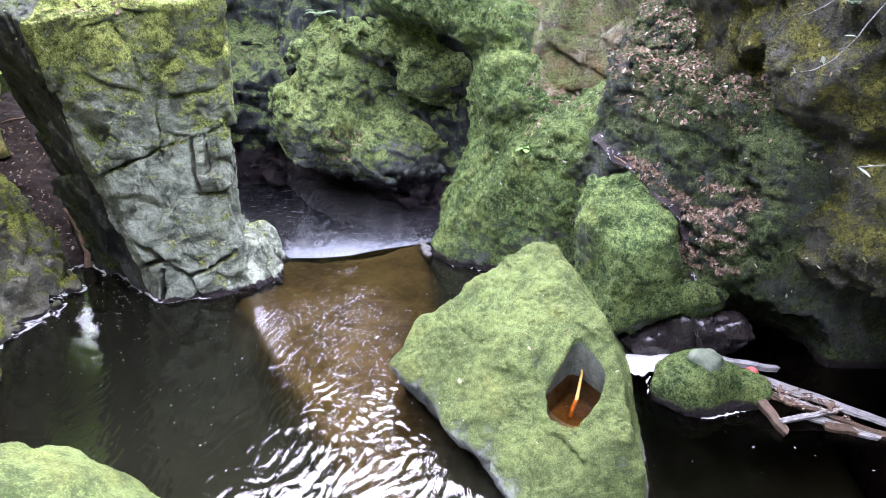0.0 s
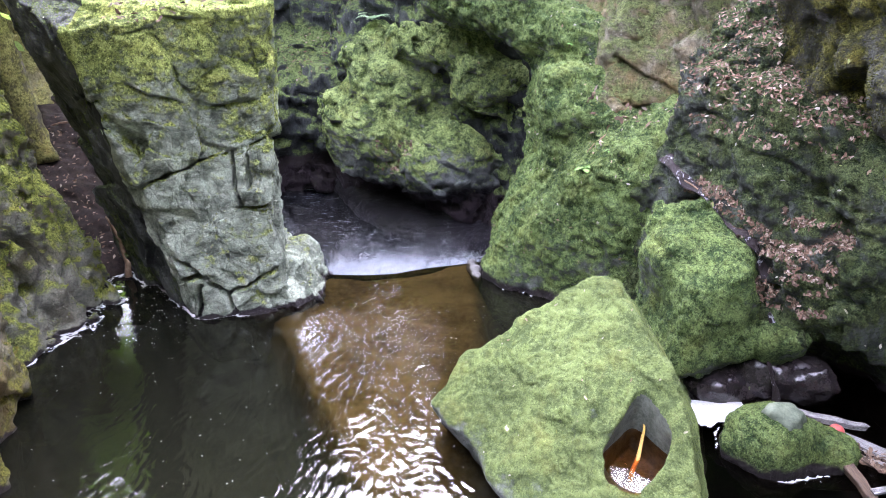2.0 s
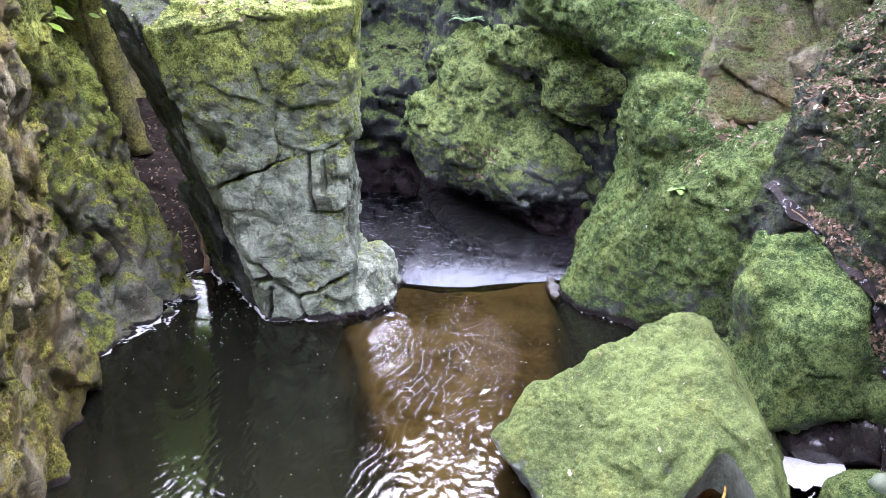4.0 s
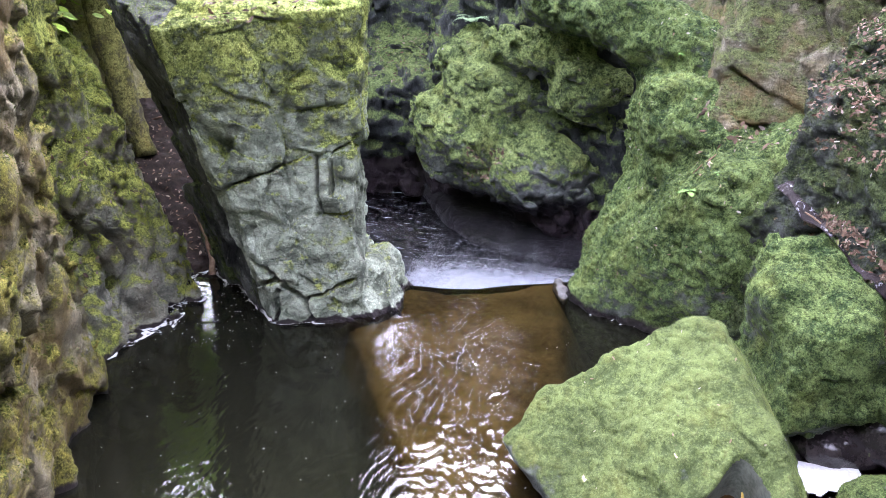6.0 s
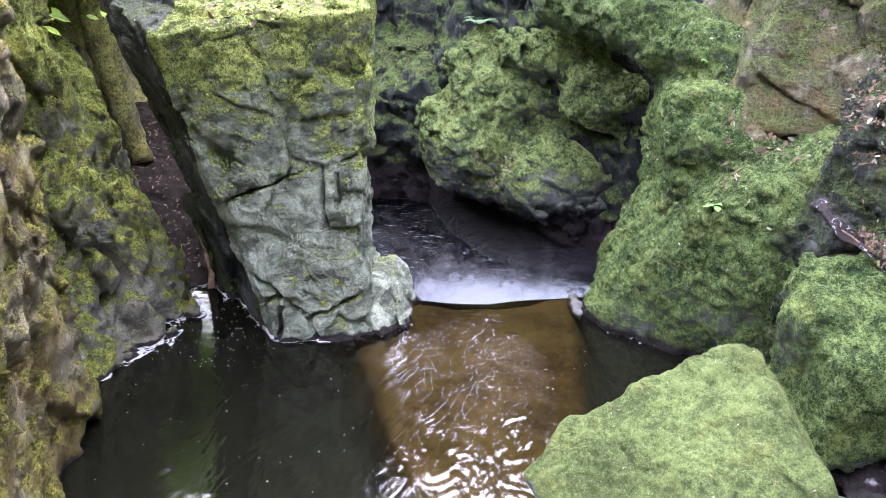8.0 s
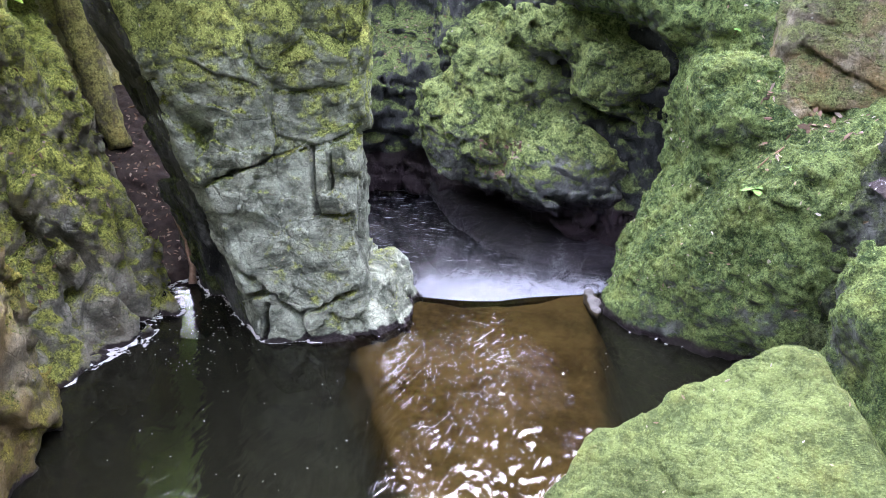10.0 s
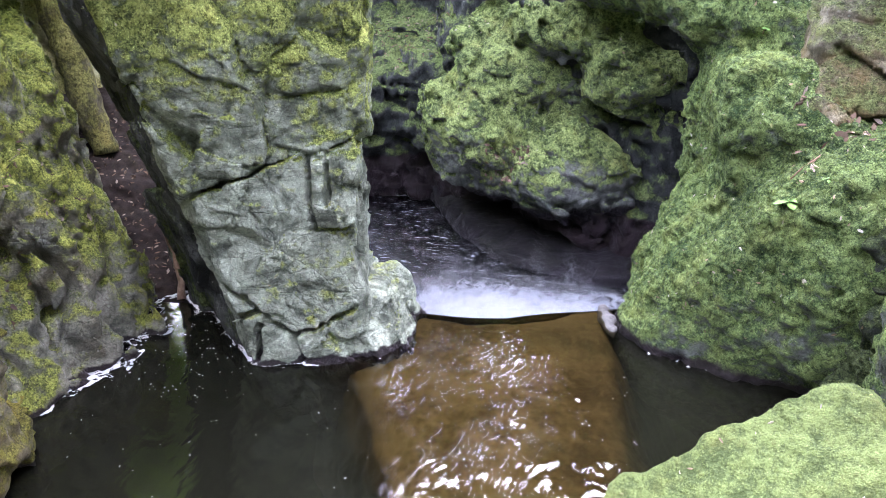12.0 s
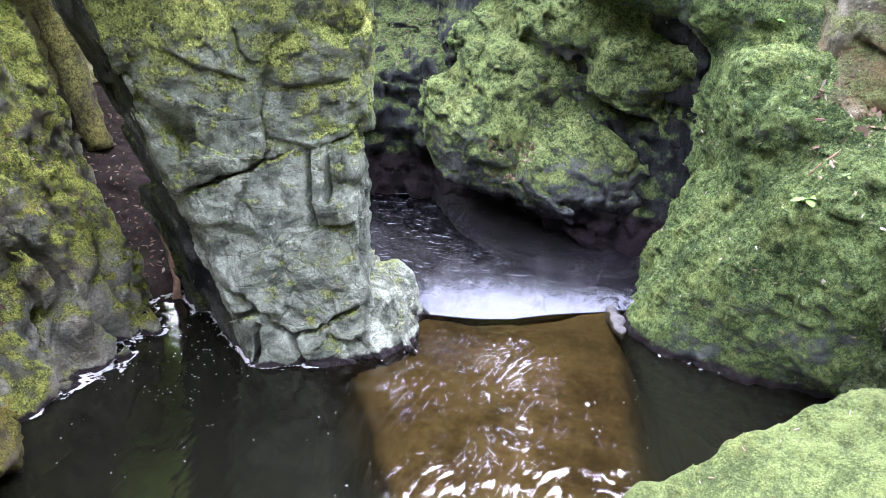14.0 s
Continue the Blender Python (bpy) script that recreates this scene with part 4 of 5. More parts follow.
def pool_height(X, Y):
    Z = 0 * X
    run = np.exp(-((X + 0.8 + 0.1 * (Y - 6)) / 0.7) ** 2)
    w = 0.25 * fbm(X * 1.6, Y * 0.8, Z, 1.2, 2, 3)
    spread = (X + 0.9) * (1 + 0.12 * np.clip(7.5 - Y, 0, 4)) ** -1 + w
    crest = lambda s, along, seed: 0.5 - 1.6 * np.abs(vnoise(spread, Y * along + w, Z, s, seed))
    ripple = 1.0 * crest(19, 0.3, 1) + 0.6 * crest(31, 0.33, 2) + 0.6 * vnoise(X + 0.6 * Y + w, 2.2 * Y - X, Z, 4.5, 4)
    drop = np.clip(Y - lip_line(X) + 0.02, 0, None)
    start = np.clip((8.0 - Y) / 0.9, 0.08, 1.5)  # glassy where it nears the lip
    wave = 0.016 * np.exp(-((X + 1.32) / 0.2) ** 2 - ((Y - 7.88) / 0.14) ** 2) * (1 + 0.8 * vnoise(X, Y, Z, 14, 6))
    streak = 0.006 * np.exp(-((X + 0.42 - 0.12 * (Y - 7)) / 0.12) ** 2) * vnoise(X, 0.1 * Y + w, Z, 22, 8) * np.clip((7.8 - Y) / 0.6, 0, 1)
    return 0.0040 * ripple * (0.2 + run * start + 0.2 * np.exp(-((Y - 4.2) / 0.9) ** 2)) + wave + streak - 30.0 * drop ** 2


V, Q = grid_sheet(0, 0, 0, 0, 1, pool_height, steps(-6.0, 5.6, -3.4, 1.0, 0.06, 0.014), steps(-4.5, 8.9, 3.2, 8.9, 0.06, 0.016))
c = V[Q].mean(1)
Q = Q[(c[:, 2] > -0.72) & ((c[:, 1] < 7.9) | ((c[:, 0] > -2.6) & (c[:, 0] < 0.6)) | (c[:, 0] < -4.2))]
water = tagged(new("water", mesh_of("water", V, Q, M_POOL)), "clear peat-brown pool sliding over a rock lip", "water", kind="structure")
V, Q = grid_sheet(-6.5, 1.6, 8.2, 14.0, 0.05, lambda X, Y: -0.62 + 0.03 * fbm(X, Y, 0 * X, 3.0, 4, 7, 0.6) * np.exp(-(Y - 8.5) / 3.5))
lower_water = tagged(new("lower_water", mesh_of("lower_water", V, Q, M_LOWER)), "churning dark lower pool white below the fall", "water", kind="structure")
V, Q = grid_sheet(-9, 9, -9, 17, 0.5, lambda X, Y: -1.6 + 0.15 * fbm(X, Y, 0 * X, 0.7, 2, 8))
ground = tagged(new("ground", mesh_of("ground", V, Q, M_BED)), "dark silty stream bed", "ground", kind="structure")


# ---- the gorge around ----
# unseen shell, added; its heights set how much sky reaches the rocks
def f_gorge(x, y, z, fine):
    d = np.minimum(planes(x, y, z, 0.3, ((1, 0, 0.12), (-6.6, 0, 2)), ((0.3, 0.9, 0), (-7.2, 8.0, 0))), plane(x, y, z, (-1, 0, 0.1), (5.0, 0, 2)))
    d = np.minimum(d, planes(x, y, z, 0.3, ((1, 0, 0.3), (-10.2, 0, 2)), ((0, 0, 1), (0, 0, 4.6))))
    d = np.minimum(d, plane(x, y, z, (0, 1, 0.1), (0, -7.0, 2)))
    d = np.minimum(d, planes(x, y, z, 0.3, ((0, -1, 0.25), (0, 15.4, 3)), ((0, 0, 1), (0, 0, 5.3))))
    if fine:
        d = lumps(x, y, z, d, 0.5, 0.1, 0.5, 111)
    return d


gorge = tagged(sculpt("wall_outer", f_gorge, (-12, -9.5, -1.8), (9, 19.5, 14), 0.2, M_BANK, 0.8), "unseen high mossy walls added around to limit the sky", "cliff", kind="structure")


# ---- foam on the water ----
def foam_sheet(name, x0, x1, y0, y1, step, inside, lift=0.012, dome=0.0):
    """Cells of a fine net where inside(x, y) > 0, raised a little over the water."""
    nx, ny = int((x1 - x0) / step) + 1, int((y1 - y0) / step) + 1
    X, Y = np.meshgrid(np.linspace(x0, x1, nx), np.linspace(y0, y1, ny), indexing="ij")
    G = inside(X.ravel(), Y.ravel()).reshape(X.shape)
    Z = lift + dome * np.clip(G * 4, 0, 1) + 0.006 * vnoise(X, Y, 0 * X, 30, 5)
    i = np.arange(nx * ny).reshape(nx, ny)
    keep = (G[:-1, :-1] > 0) & (G[1:, 1:] > 0)
    Q = np.stack([i[:-1, :-1], i[1:, :-1], i[1:, 1:], i[:-1, 1:]], 2)[keep]
    used, inv = np.unique(Q, return_inverse=True)
    V = np.stack([X, Y, Z], 2).reshape(-1, 3)[used]
    return new(name, mesh_of(name, V, inv.reshape(-1, 4), M_FOAM))


def at_water(field, X, Y):
    return field(X.astype(np.float32), Y.astype(np.float32), np.full(len(X), 0.012, np.float32), True)


def rim_left(X, Y):
    shore = lambda x, y: np.minimum(np.minimum(at_water(f_left, x, y), at_water(f_pillar, x, y)), at_water(f_chute, x, y))
    d = shore(X, Y)
    slope = np.hypot(shore(X + 0.012, Y) - d, shore(X, Y + 0.012) - d) / 0.012
    n = fbm(X, Y, 0 * X, 3.0, 2, 41)
    w = 0.012 + 0.016 * np.clip(n + 0.35, 0, 1)
    return np.where((Y > 5.9) & (X < -2.75), w - np.abs(d / np.clip(slope, 0.5, 3) - 0.014), -1)


def rim_right(X, Y):
    d = np.minimum(at_water(f_right, X, Y), at_water(f_small, X, Y))
    n = fbm(X, Y, 0 * X, 4.0, 2, 43)
    return np.where(n > -0.1, 0.008 + 0.008 * n - np.abs(d - 0.03), -1)


def raft(X, Y):
    n = 0.10 * fbm(X, Y, 0 * X, 4.0, 3, 44)
    q = np.maximum(np.abs(X - 1.98 - 0.1 * (Y - 5.6)) - 0.30, np.abs(Y - 5.68) - 0.22)
    return -(q + n)


tagged(foam_sheet("foam", -5.2, -2.6, 5.9, 8.3, 0.011, rim_left), "thin white foam line along the rock", "foam", kind="structure")
tagged(foam_sheet("foam", 0.0, 2.9, 4.7, 8.1, 0.011, rim_right), "broken thread of foam along the rock", "foam", kind="structure")
tagged(foam_sheet("foam", 1.5, 2.4, 5.2, 6.1, 0.014, raft, 0.015, 0.02), "raft of thick white foam between rocks", "foam", kind="structure")

r = np.random.RandomState(3)
n = 130
P = np.stack([-4.6 + 4.6 * r.rand(n), 4.2 + 3.6 * r.rand(n), np.full(n, 0.012)], 1)
P = np.concatenate([P, np.stack([1.6 + 2.0 * r.rand(20), 3.4 + 1.6 * r.rand(20), np.full(20, 0.012)], 1), np.stack([-4.6 + 1.4 * r.rand(110), 6.3 + 1.2 * r.rand(110), np.full(110, 0.012)], 1)])
N = np.tile([0.0, 0, 1], (len(P), 1))
tagged(scatter_leaves("foam_flecks", P, N, 0.009, M_FOAM, 5, 0.05, 0.004), "white specks of foam drifting on dark water", "foam", kind="stuff")

# drops thrown up behind the lip
n = 150000
u = r.rand(n)
X = -2.4 + 2.4 * u
rise = np.abs(r.randn(n)) * 0.13 * (0.4 + 1.6 * vnoise(X, 0 * X, 0 * X, 5.5, 9) ** 2 + 0.7 * np.sin(np.pi * u))
P = np.stack([X, 8.55 + 0.9 * r.rand(n) ** 1.5 + 0.25 * rise * r.randn(n) + 0.12 * np.clip(X + 1.2, 0, 2), -0.55 + 0.05 * r.rand(n) + 1.7 * rise], 1)
D = np.stack([0.3 * r.randn(n), 0.3 * r.randn(n), np.ones(n)], 1)
T, B = frames_for(D / np.linalg.norm(D, axis=1)[:, None], 6)
s = 0.0009 + 0.0009 * r.rand(n, 1) ** 3
V = np.stack([P - T * s, P + T * s, P + D * s * 3.0], 1).reshape(-1, 3)
tagged(new("spray", mesh_of("spray", V, np.arange(3 * n).reshape(-1, 3), M_SPRAY, False)), "fine white spray thrown up by the fall", "spray", kind="stuff")


# ---- the cup in the boulder ----
def tube(points, radii, sides=8, wobble=0.0, seed=0):
    bm = bmesh.new()
    rr = random.Random(seed)
    rings = []
    for i, p in enumerate(points):
        a, b = Vector(points[max(i - 1, 0)]), Vector(points[min(i + 1, len(points) - 1)])
        q = (b - a).to_track_quat("Z", "Y")
        rings.append([bm.verts.new(Vector(p) + q @ Vector((math.cos(6.2832 * k / sides), math.sin(6.2832 * k / sides), 0)) * radii[i] * (1 + wobble * (rr.random() - 0.5))) for k in range(sides)])
    for u, v in zip(rings, rings[1:]):
        for k in range(sides):
            bm.faces.new((u[k], u[(k + 1) % sides], v[(k + 1) % sides], v[k]))
    bm.faces.new(rings[0][::-1]), bm.faces.new(rings[-1])
    return bm


def curve_points(a, b, sag, n=9, seed=0, jitter=0.0):
    rr = random.Random(seed)
    a, b = Vector(a), Vector(b)
    return [a.lerp(b, i / (n - 1)) + Vector(sag) * math.sin(math.pi * i / (n - 1)) + Vector([(rr.random() - 0.5) * jitter for _ in range(3)]) for i in range(n)]


bm = bmesh.new()
bmesh.ops.create_circle(bm, cap_ends=True, radius=1, segments=40, matrix=Matrix.Translation((1.06, 4.42, 0.585)) @ Matrix.Diagonal((0.25, 0.36, 1, 1)))
part("pothole_water", bm, M_CUP, boulder, "still amber water in the pothole")
pts = curve_points((1.0, 4.26, 0.5), (1.15, 4.68, 0.68), (0.02, 0, 0.02), 7, 2, 0.012)
tagged(part("stick", tube(pts, [0.018, 0.017, 0.016, 0.014, 0.012, 0.010, 0.008], 7, 0.3), M_YELLOW, smooth=True), "bare orange-yellow stick standing in the pothole", "stick")


# ---- driftwood ----
def plank(name, a, b, width, thick, material, label, seed, roll=0.0, group="broken timber"):
    """A worn board from a to b, splintered at its far end."""
    rr = random.Random(seed)
    a, b = Vector(a), Vector(b)
    length = (b - a).length
    bm = bmesh.new()
    n = 8
    rows = []
    for i in range(n + 1):
        x = length * i / n
        w = width * (1 - 0.35 * (i / n) ** 3) * (1 + 0.1 * (rr.random() - 0.5))
        up = 0.012 * (rr.random() - 0.5)
        side = 0.25 * width * (rr.random() - 0.5) * (i / n)
        row = []
        for y, z in ((-0.5, -0.5), (0.5, -0.5), (0.5, 0.42), (0.38, 0.5), (-0.38, 0.5), (-0.5, 0.42)):
            end = (rr.random() - 0.3) * width * 0.9 if i == n else (rr.random() - 0.5) * 0.02
            row.append(bm.verts.new((x + end, y * w + side, z * thick + up)))
        rows.append(row)
    for u, v in zip(rows, rows[1:]):
        for k in range(6):
            bm.faces.new((u[k], v[k], v[(k + 1) % 6], u[(k + 1) % 6]))
    bm.faces.new(rows[0]), bm.faces.new(rows[-1][::-1])
    bmesh.ops.recalc_face_normals(bm, faces=bm.faces)
    ob = part(name, bm, material)
    ob.matrix_world = Matrix.Translation(a) @ (b - a).to_track_quat("X", "Z").to_matrix().to_4x4() @ pose(0, 0, 0, roll)
    return tagged(ob, label, "plank", group)


plank("plank", (2.62, 5.52, 0.17), (3.15, 5.43, 0.12), 0.075, 0.05, M_WOODP, "short grey weathered plank lying on the rock", 1)
plank("beam", (2.74, 5.4, 0.14), (2.93, 4.64, 0.04), 0.09, 0.07, M_WOODD, "dark wet beam half afloat in the pool", 2, 15)
plank("plank", (2.91, 4.7, 0.10), (3.5, 4.86, 0.10), 0.05, 0.03, M_WOODP, "pale narrow batten across the raft of timber", 3, 10)
plank("plank", (2.9, 5.36, 0.10), (3.85, 4.72, 0.06), 0.17, 0.03, M_WOODP, "wide whitish bark-stripped board in the water", 4, -14)
plank("plank", (2.86, 5.16, 0.09), (3.72, 4.62, 0.03), 0.06, 0.035, M_WOODD, "dark soaked board of the timber raft", 5, 5)
plank("plank", (2.84, 5.2, 0.10), (3.42, 4.84, 0.08), 0.035, 0.02, M_WOODP, "thin pale splinter of board", 6)
plank("plank", (3.2, 4.84, 0.05), (3.68, 4.56, 0.03), 0.07, 0.03, M_WOODP, "pale board end awash in the pool", 7, 8)
plank("plank", (2.78, 5.3, 0.05), (2.9, 5.0, 0.04), 0.05, 0.02, M_WOODP, "pale splinter of wood in the water", 8)
plank("plank", (3.3, 4.72, 0.04), (3.95, 4.55, 0.02), 0.09, 0.04, M_WOODD, "dark sodden board awash", 9, 4)
P = np.stack([2.95 + 0.55 * r.rand(130), 4.85 + 0.25 * r.rand(130), 0.10 + 0.03 * r.rand(130)], 1)
P[:, 1] -= 0.55 * (P[:, 0] - 3.2)
tagged(scatter_leaves("debris", P, np.tile([0.0, 0, 1], (130, 1)), 0.03, M_LEAF, 15, 0.5), "brown leaf and twig debris caught on the boards", "debris", kind="stuff")
bm = bmesh.new()
bmesh.ops.create_uvsphere(bm, u_segments=20, v_segments=14, radius=0.065, matrix=Matrix.Translation((2.88, 5.32, 0.15)))
tagged(part("ball", bm, M_RED, smooth=True), "small faded pink ball among the timber", "ball")

# a stick leaning in the crevice
pts = curve_points((-4.55, 7.78, 0.03), (-4.86, 8.08, 0.72), (0.06, 0, -0.02), 9, 4, 0.02)
tagged(part("stick", tube(pts, [0.045, 0.04, 0.036, 0.032, 0.03, 0.028, 0.026, 0.024, 0.02], 8, 0.3), M_STICK, smooth=True), "bare brown branch leaning in the rock crevice", "stick")
pts = curve_points((-6.75, 10.0, 1.25), (-6.0, 9.95, 1.42), (0, 0, 0.02), 6, 5, 0.02)
tagged(part("stick", tube(pts, [0.015] * 6, 6, 0.3), M_STICK, smooth=True), "thin dry stick lying at the head of the chute", "stick")

bm = tube(curve_points((-6.95, 9.75, 3.9), (-6.3, 9.3, 0.95), (-0.08, 0, 0), 24, 6, 0.05), [0.24 - 0.004 * i for i in range(24)], 16, 0.35, 3)
tagged(part("mossy_log", bm, M_TRUNK, smooth=True), "leaning dead log under yellow-green moss in the side passage", "log")

# ---- moss, leaves and plants ----
def box_keep(lo, hi, up):
    return lambda A, N: (A > np.array(lo)).all(1) & (A < np.array(hi)).all(1) & (N[:, 2] > up)


def nearest(name, p):
    V, Q = SHAPES[name]
    i = np.argmin(((V - np.array(p)) ** 2).sum(1))
    return V[i]


for name, owner, count, size, mat, keep, seed in (
        ("boulder", boulder, 26000, 0.010, M_TUFTL, box_keep((-9, 0, 0.12), (9, 20, 9), 0.15), 201),
        ("mossy_rock", right_rock, 90000, 0.015, M_TUFT, box_keep((-9, 0, 0.2), (9, 9.6, 9), 0.0), 202),
        ("rear_rock", rear, 60000, 0.018, M_TUFT, box_keep((-9, 0, 0.2), (9, 20, 9), 0.25), 203),
        ("rock_pillar", pillar, 50000, 0.016, M_TUFTL, box_keep((-9, 0, 1.9), (9, 20, 9), 0.12), 204),
        ("wall_left", wall_left, 45000, 0.018, M_TUFT, box_keep((-9, 3, 0.6), (9, 8.5, 3.6), 0.25), 205),
        ("bank", bank, 70000, 0.016, M_TUFTD, box_keep((0, 0, 0.5), (3.4, 9.6, 4), -0.1), 206),
        ("wall_right", wall_right, 70000, 0.020, M_TUFTY, box_keep((0, 3.4, 1.0), (4.2, 7.8, 3.9), -0.5), 207),
        ("rock_slab", slab, 14000, 0.016, M_TUFTD, box_keep((0, 0, 0.5), (4, 10, 4), 0.4), 212),
        ("boulder.001", second, 22000, 0.013, M_TUFT, box_keep((0, 0, 0.3), (9, 9, 4), 0.0), 208),
        ("rock", small, 9000, 0.012, M_TUFT, box_keep((0, 0, 0.08), (9, 9, 4), 0.1), 209),
        ("rock.001", front_rock, 30000, 0.010, M_TUFTL, box_keep((-9, 0, 0.8), (9, 9, 4), 0.1), 210),
        ("wall_rear", far_wall, 40000, 0.022, M_TUFT, box_keep((-5, 0, 0.8), (3, 15, 4.5), 0.3), 211)):
    P, N = samples(name, count, seed, keep)
    scatter_tufts("moss", P, N, size, mat, seed, owner)

for name, count, size, mat, keep, label, seed in (
        ("bank", 6000, 0.022, M_LEAF, box_keep((1.5, 6.1, 2.2), (3.6, 9.4, 4.5), 0.35), "drift of dead brown leaves on the shelf", 301),
        ("bank", 3200, 0.021, M_LEAF, box_keep((1.7, 5.8, 0.9), (2.9, 7.0, 1.75), 0.25), "dead leaves filling the narrow gully", 302),
        ("chute", 700, 0.028, M_LEAF, box_keep((-6.8, 7.6, 0.05), (-4.4, 10.2, 1.6), 0.3), "brown leaf litter in the crevice chute", 303),
        ("wall_left", 160, 0.03, M_LEAF, box_keep((-5.9, 5.6, 0.6), (-4.9, 7.4, 2.6), 0.4), "scattered dead leaves on the cliff ledges", 304),
        ("rear_rock", 90, 0.035, M_LEAF, box_keep((-2.0, 10.7, 0.3), (-1.35, 11.6, 0.9), 0.3), "patch of fallen leaves in the hollow of the rock", 305),
        ("rock_pillar", 160, 0.035, M_LEAF, box_keep((-3.6, 6.6, 3.1), (-2.6, 8.0, 4.2), 0.6), "dead leaves on top of the pillar", 306),
        ("mossy_rock", 60, 0.04, M_LEAF, box_keep((0.95, 7.8, 1.75), (1.75, 8.5, 2.3), 0.2), "fallen leaves strewn over the moss", 307),
        ("mossy_rock", 300, 0.017, M_FLECK, box_keep((-0.2, 7.2, 0.3), (2.2, 9.5, 3.2), 0.0), "pale flecks of leaf on the moss", 308),
        ("boulder", 45, 0.014, M_FLECK, box_keep((-1, 3.4, 0.2), (2, 6, 2), 0.5), "pale flecks of leaf on the boulder", 309),
        ("bank", 260, 0.020, M_FLECK, box_keep((1.4, 5.6, 0.8), (3.6, 9.6, 4), -0.1), "pale flecks of leaf on the dark bank", 310),
        ("wall_right", 120, 0.022, M_FLECK, box_keep((2, 3.6, 1.2), (4.2, 7, 3.9), -0.6), "small pale leaves clinging to the wall", 311),
        ("rear_rock", 170, 0.018, M_FLECK, box_keep((-3.4, 10, 0.3), (1, 13, 3), 0.2), "pale flecks on the rear rock", 312),
        ("rock_pillar", 70, 0.013, M_FLECK, box_keep((-4.2, 6.3, 0.5), (-2, 7.6, 3.6), -0.2), "pale lichen flecks on the pillar", 313),
        ("wall_rear", 300, 0.03, M_LEAF, box_keep((-4.6, 12.6, 1.0), (0.5, 14.5, 3.2), 0.55), "fallen leaves on the rear ledge", 314)):
    P, N = samples(name, count, seed, keep)
    if len(P):
        tagged(scatter_leaves("fallen_leaves", P, N, size, mat, seed), label, "leaves", kind="stuff")


def blade(bm, base, tip, width, droop=0.15):
    """A folded leaf with a midrib, from base to tip."""
    base, tip = Vector(base), Vector(tip)
    d = tip - base
    s = d.cross(Vector((0, 0, 1)))
    s = s.normalized() if s.length > 1e-6 else Vector((1, 0, 0))
    rows = []
    for t, w in ((0, 0.05), (0.3, 0.8), (0.6, 1.0), (0.85, 0.6), (1, 0.02)):
        c = base + d * t - Vector((0, 0, droop * d.length * t * t))
        rows.append([bm.verts.new(c + s * width * w * 0.5 * k + Vector((0, 0, 0.12 * width * abs(k)))) for k in (-1, 0, 1)])
    for u, v in zip(rows, rows[1:]):
        for k in (0, 1):
            bm.faces.new((u[k], u[k + 1], v[k + 1], v[k]))


def seedling(place, size, leaves, label, seed, mat=None):
    rr = random.Random(seed)
    root = new("seedling")
    root.location = Vector(place)
    tagged(root, label, "plant", "seedlings")
    part("stem", tube([(0, 0, -0.02), (0.1 * size, 0, 0.3 * size), (0.1 * size, -0.05 * size, 0.6 * size)], [0.004, 0.003, 0.002], 5), M_STICK, root)
    for i in range(leaves):
        a = 6.283 * i / leaves + rr.random()
        z = size * (0.25 + 0.4 * rr.random())
        bm = bmesh.new()
        blade(bm, (0.1 * size, 0, z), (0.1 * size + size * math.cos(a) * 0.8, size * math.sin(a) * 0.8, z + 0.2 * size * rr.random()), size * 0.42, 0.3)
        part("leaf", bm, mat or M_PLANT, root, smooth=True)
    return root


for p, size, k, label in (((0.93, 7.68, 1.5), 0.15, 6, "yellow-green seedling rooted in the moss"), ((1.55, 7.5, 0.95), 0.07, 5, "small green seedling on the mossy rock"),
                          ((1.25, 7.75, 1.6), 0.06, 5, "tiny green seedling among moss"), ((1.75, 7.6, 1.2), 0.07, 4, "small green seedling on the mossy rock")):
    seedling(nearest("mossy_rock", p), size, k, label, int(p[0] * 100))
seedling(nearest("bank", (2.63, 8.5, 3.05)), 0.2, 7, "bright green leafy plant on the leaf slope", 9)
seedling(nearest("rear_rock", (-1.2, 12.0, 2.5)), 0.14, 7, "small leafy plant on top of the rock", 10)
seedling(nearest("rear_rock", (-1.6, 11.9, 2.3)), 0.11, 6, "small leafy plant on top of the rock", 11)
seedling(nearest("mossy_rock", (0.7, 9.0, 2.6)), 0.08, 5, "small green seedling on the mossy rock", 12)


def fern(place, size, fronds, label, seed):
    rr = random.Random(seed)
    root = new("fern")
    root.location = Vector(place)
    tagged(root, label, "fern")
    for i in range(fronds):
        a = 6.283 * i / fronds + 0.5 * rr.random()
        bm = bmesh.new()
        out = Vector((math.cos(a), math.sin(a), 0))
        s = size * (0.75 + 0.4 * rr.random())
        last = None
        for j in range(15):
            t = j / 14
            c = out * s * t + Vector((0, 0, s * (0.75 * t - 0.8 * t * t)))
            side = out.cross(Vector((0, 0, 1)))
            for k in (-1, 1):
                w = s * 0.22 * math.sin(math.pi * min(1, 0.12 + t)) * (1 - 0.3 * t)
                if w > 0.004:
                    blade(bm, c, c + side * k * w + out * 0.25 * w, s * 0.05, 0.1)
        part("frond", bm, M_FERN, root, smooth=True)
    return root


fern(nearest("rear_rock", (-2.1, 12.0, 2.6)) + np.array([0, 0, 0.02]), 0.42, 9, "pale green fern on top of the rear rock", 1)
fern(nearest("wall_right", (2.75, 5.2, 3.3)), 0.16, 6, "small fern hanging from the mossy wall", 2)


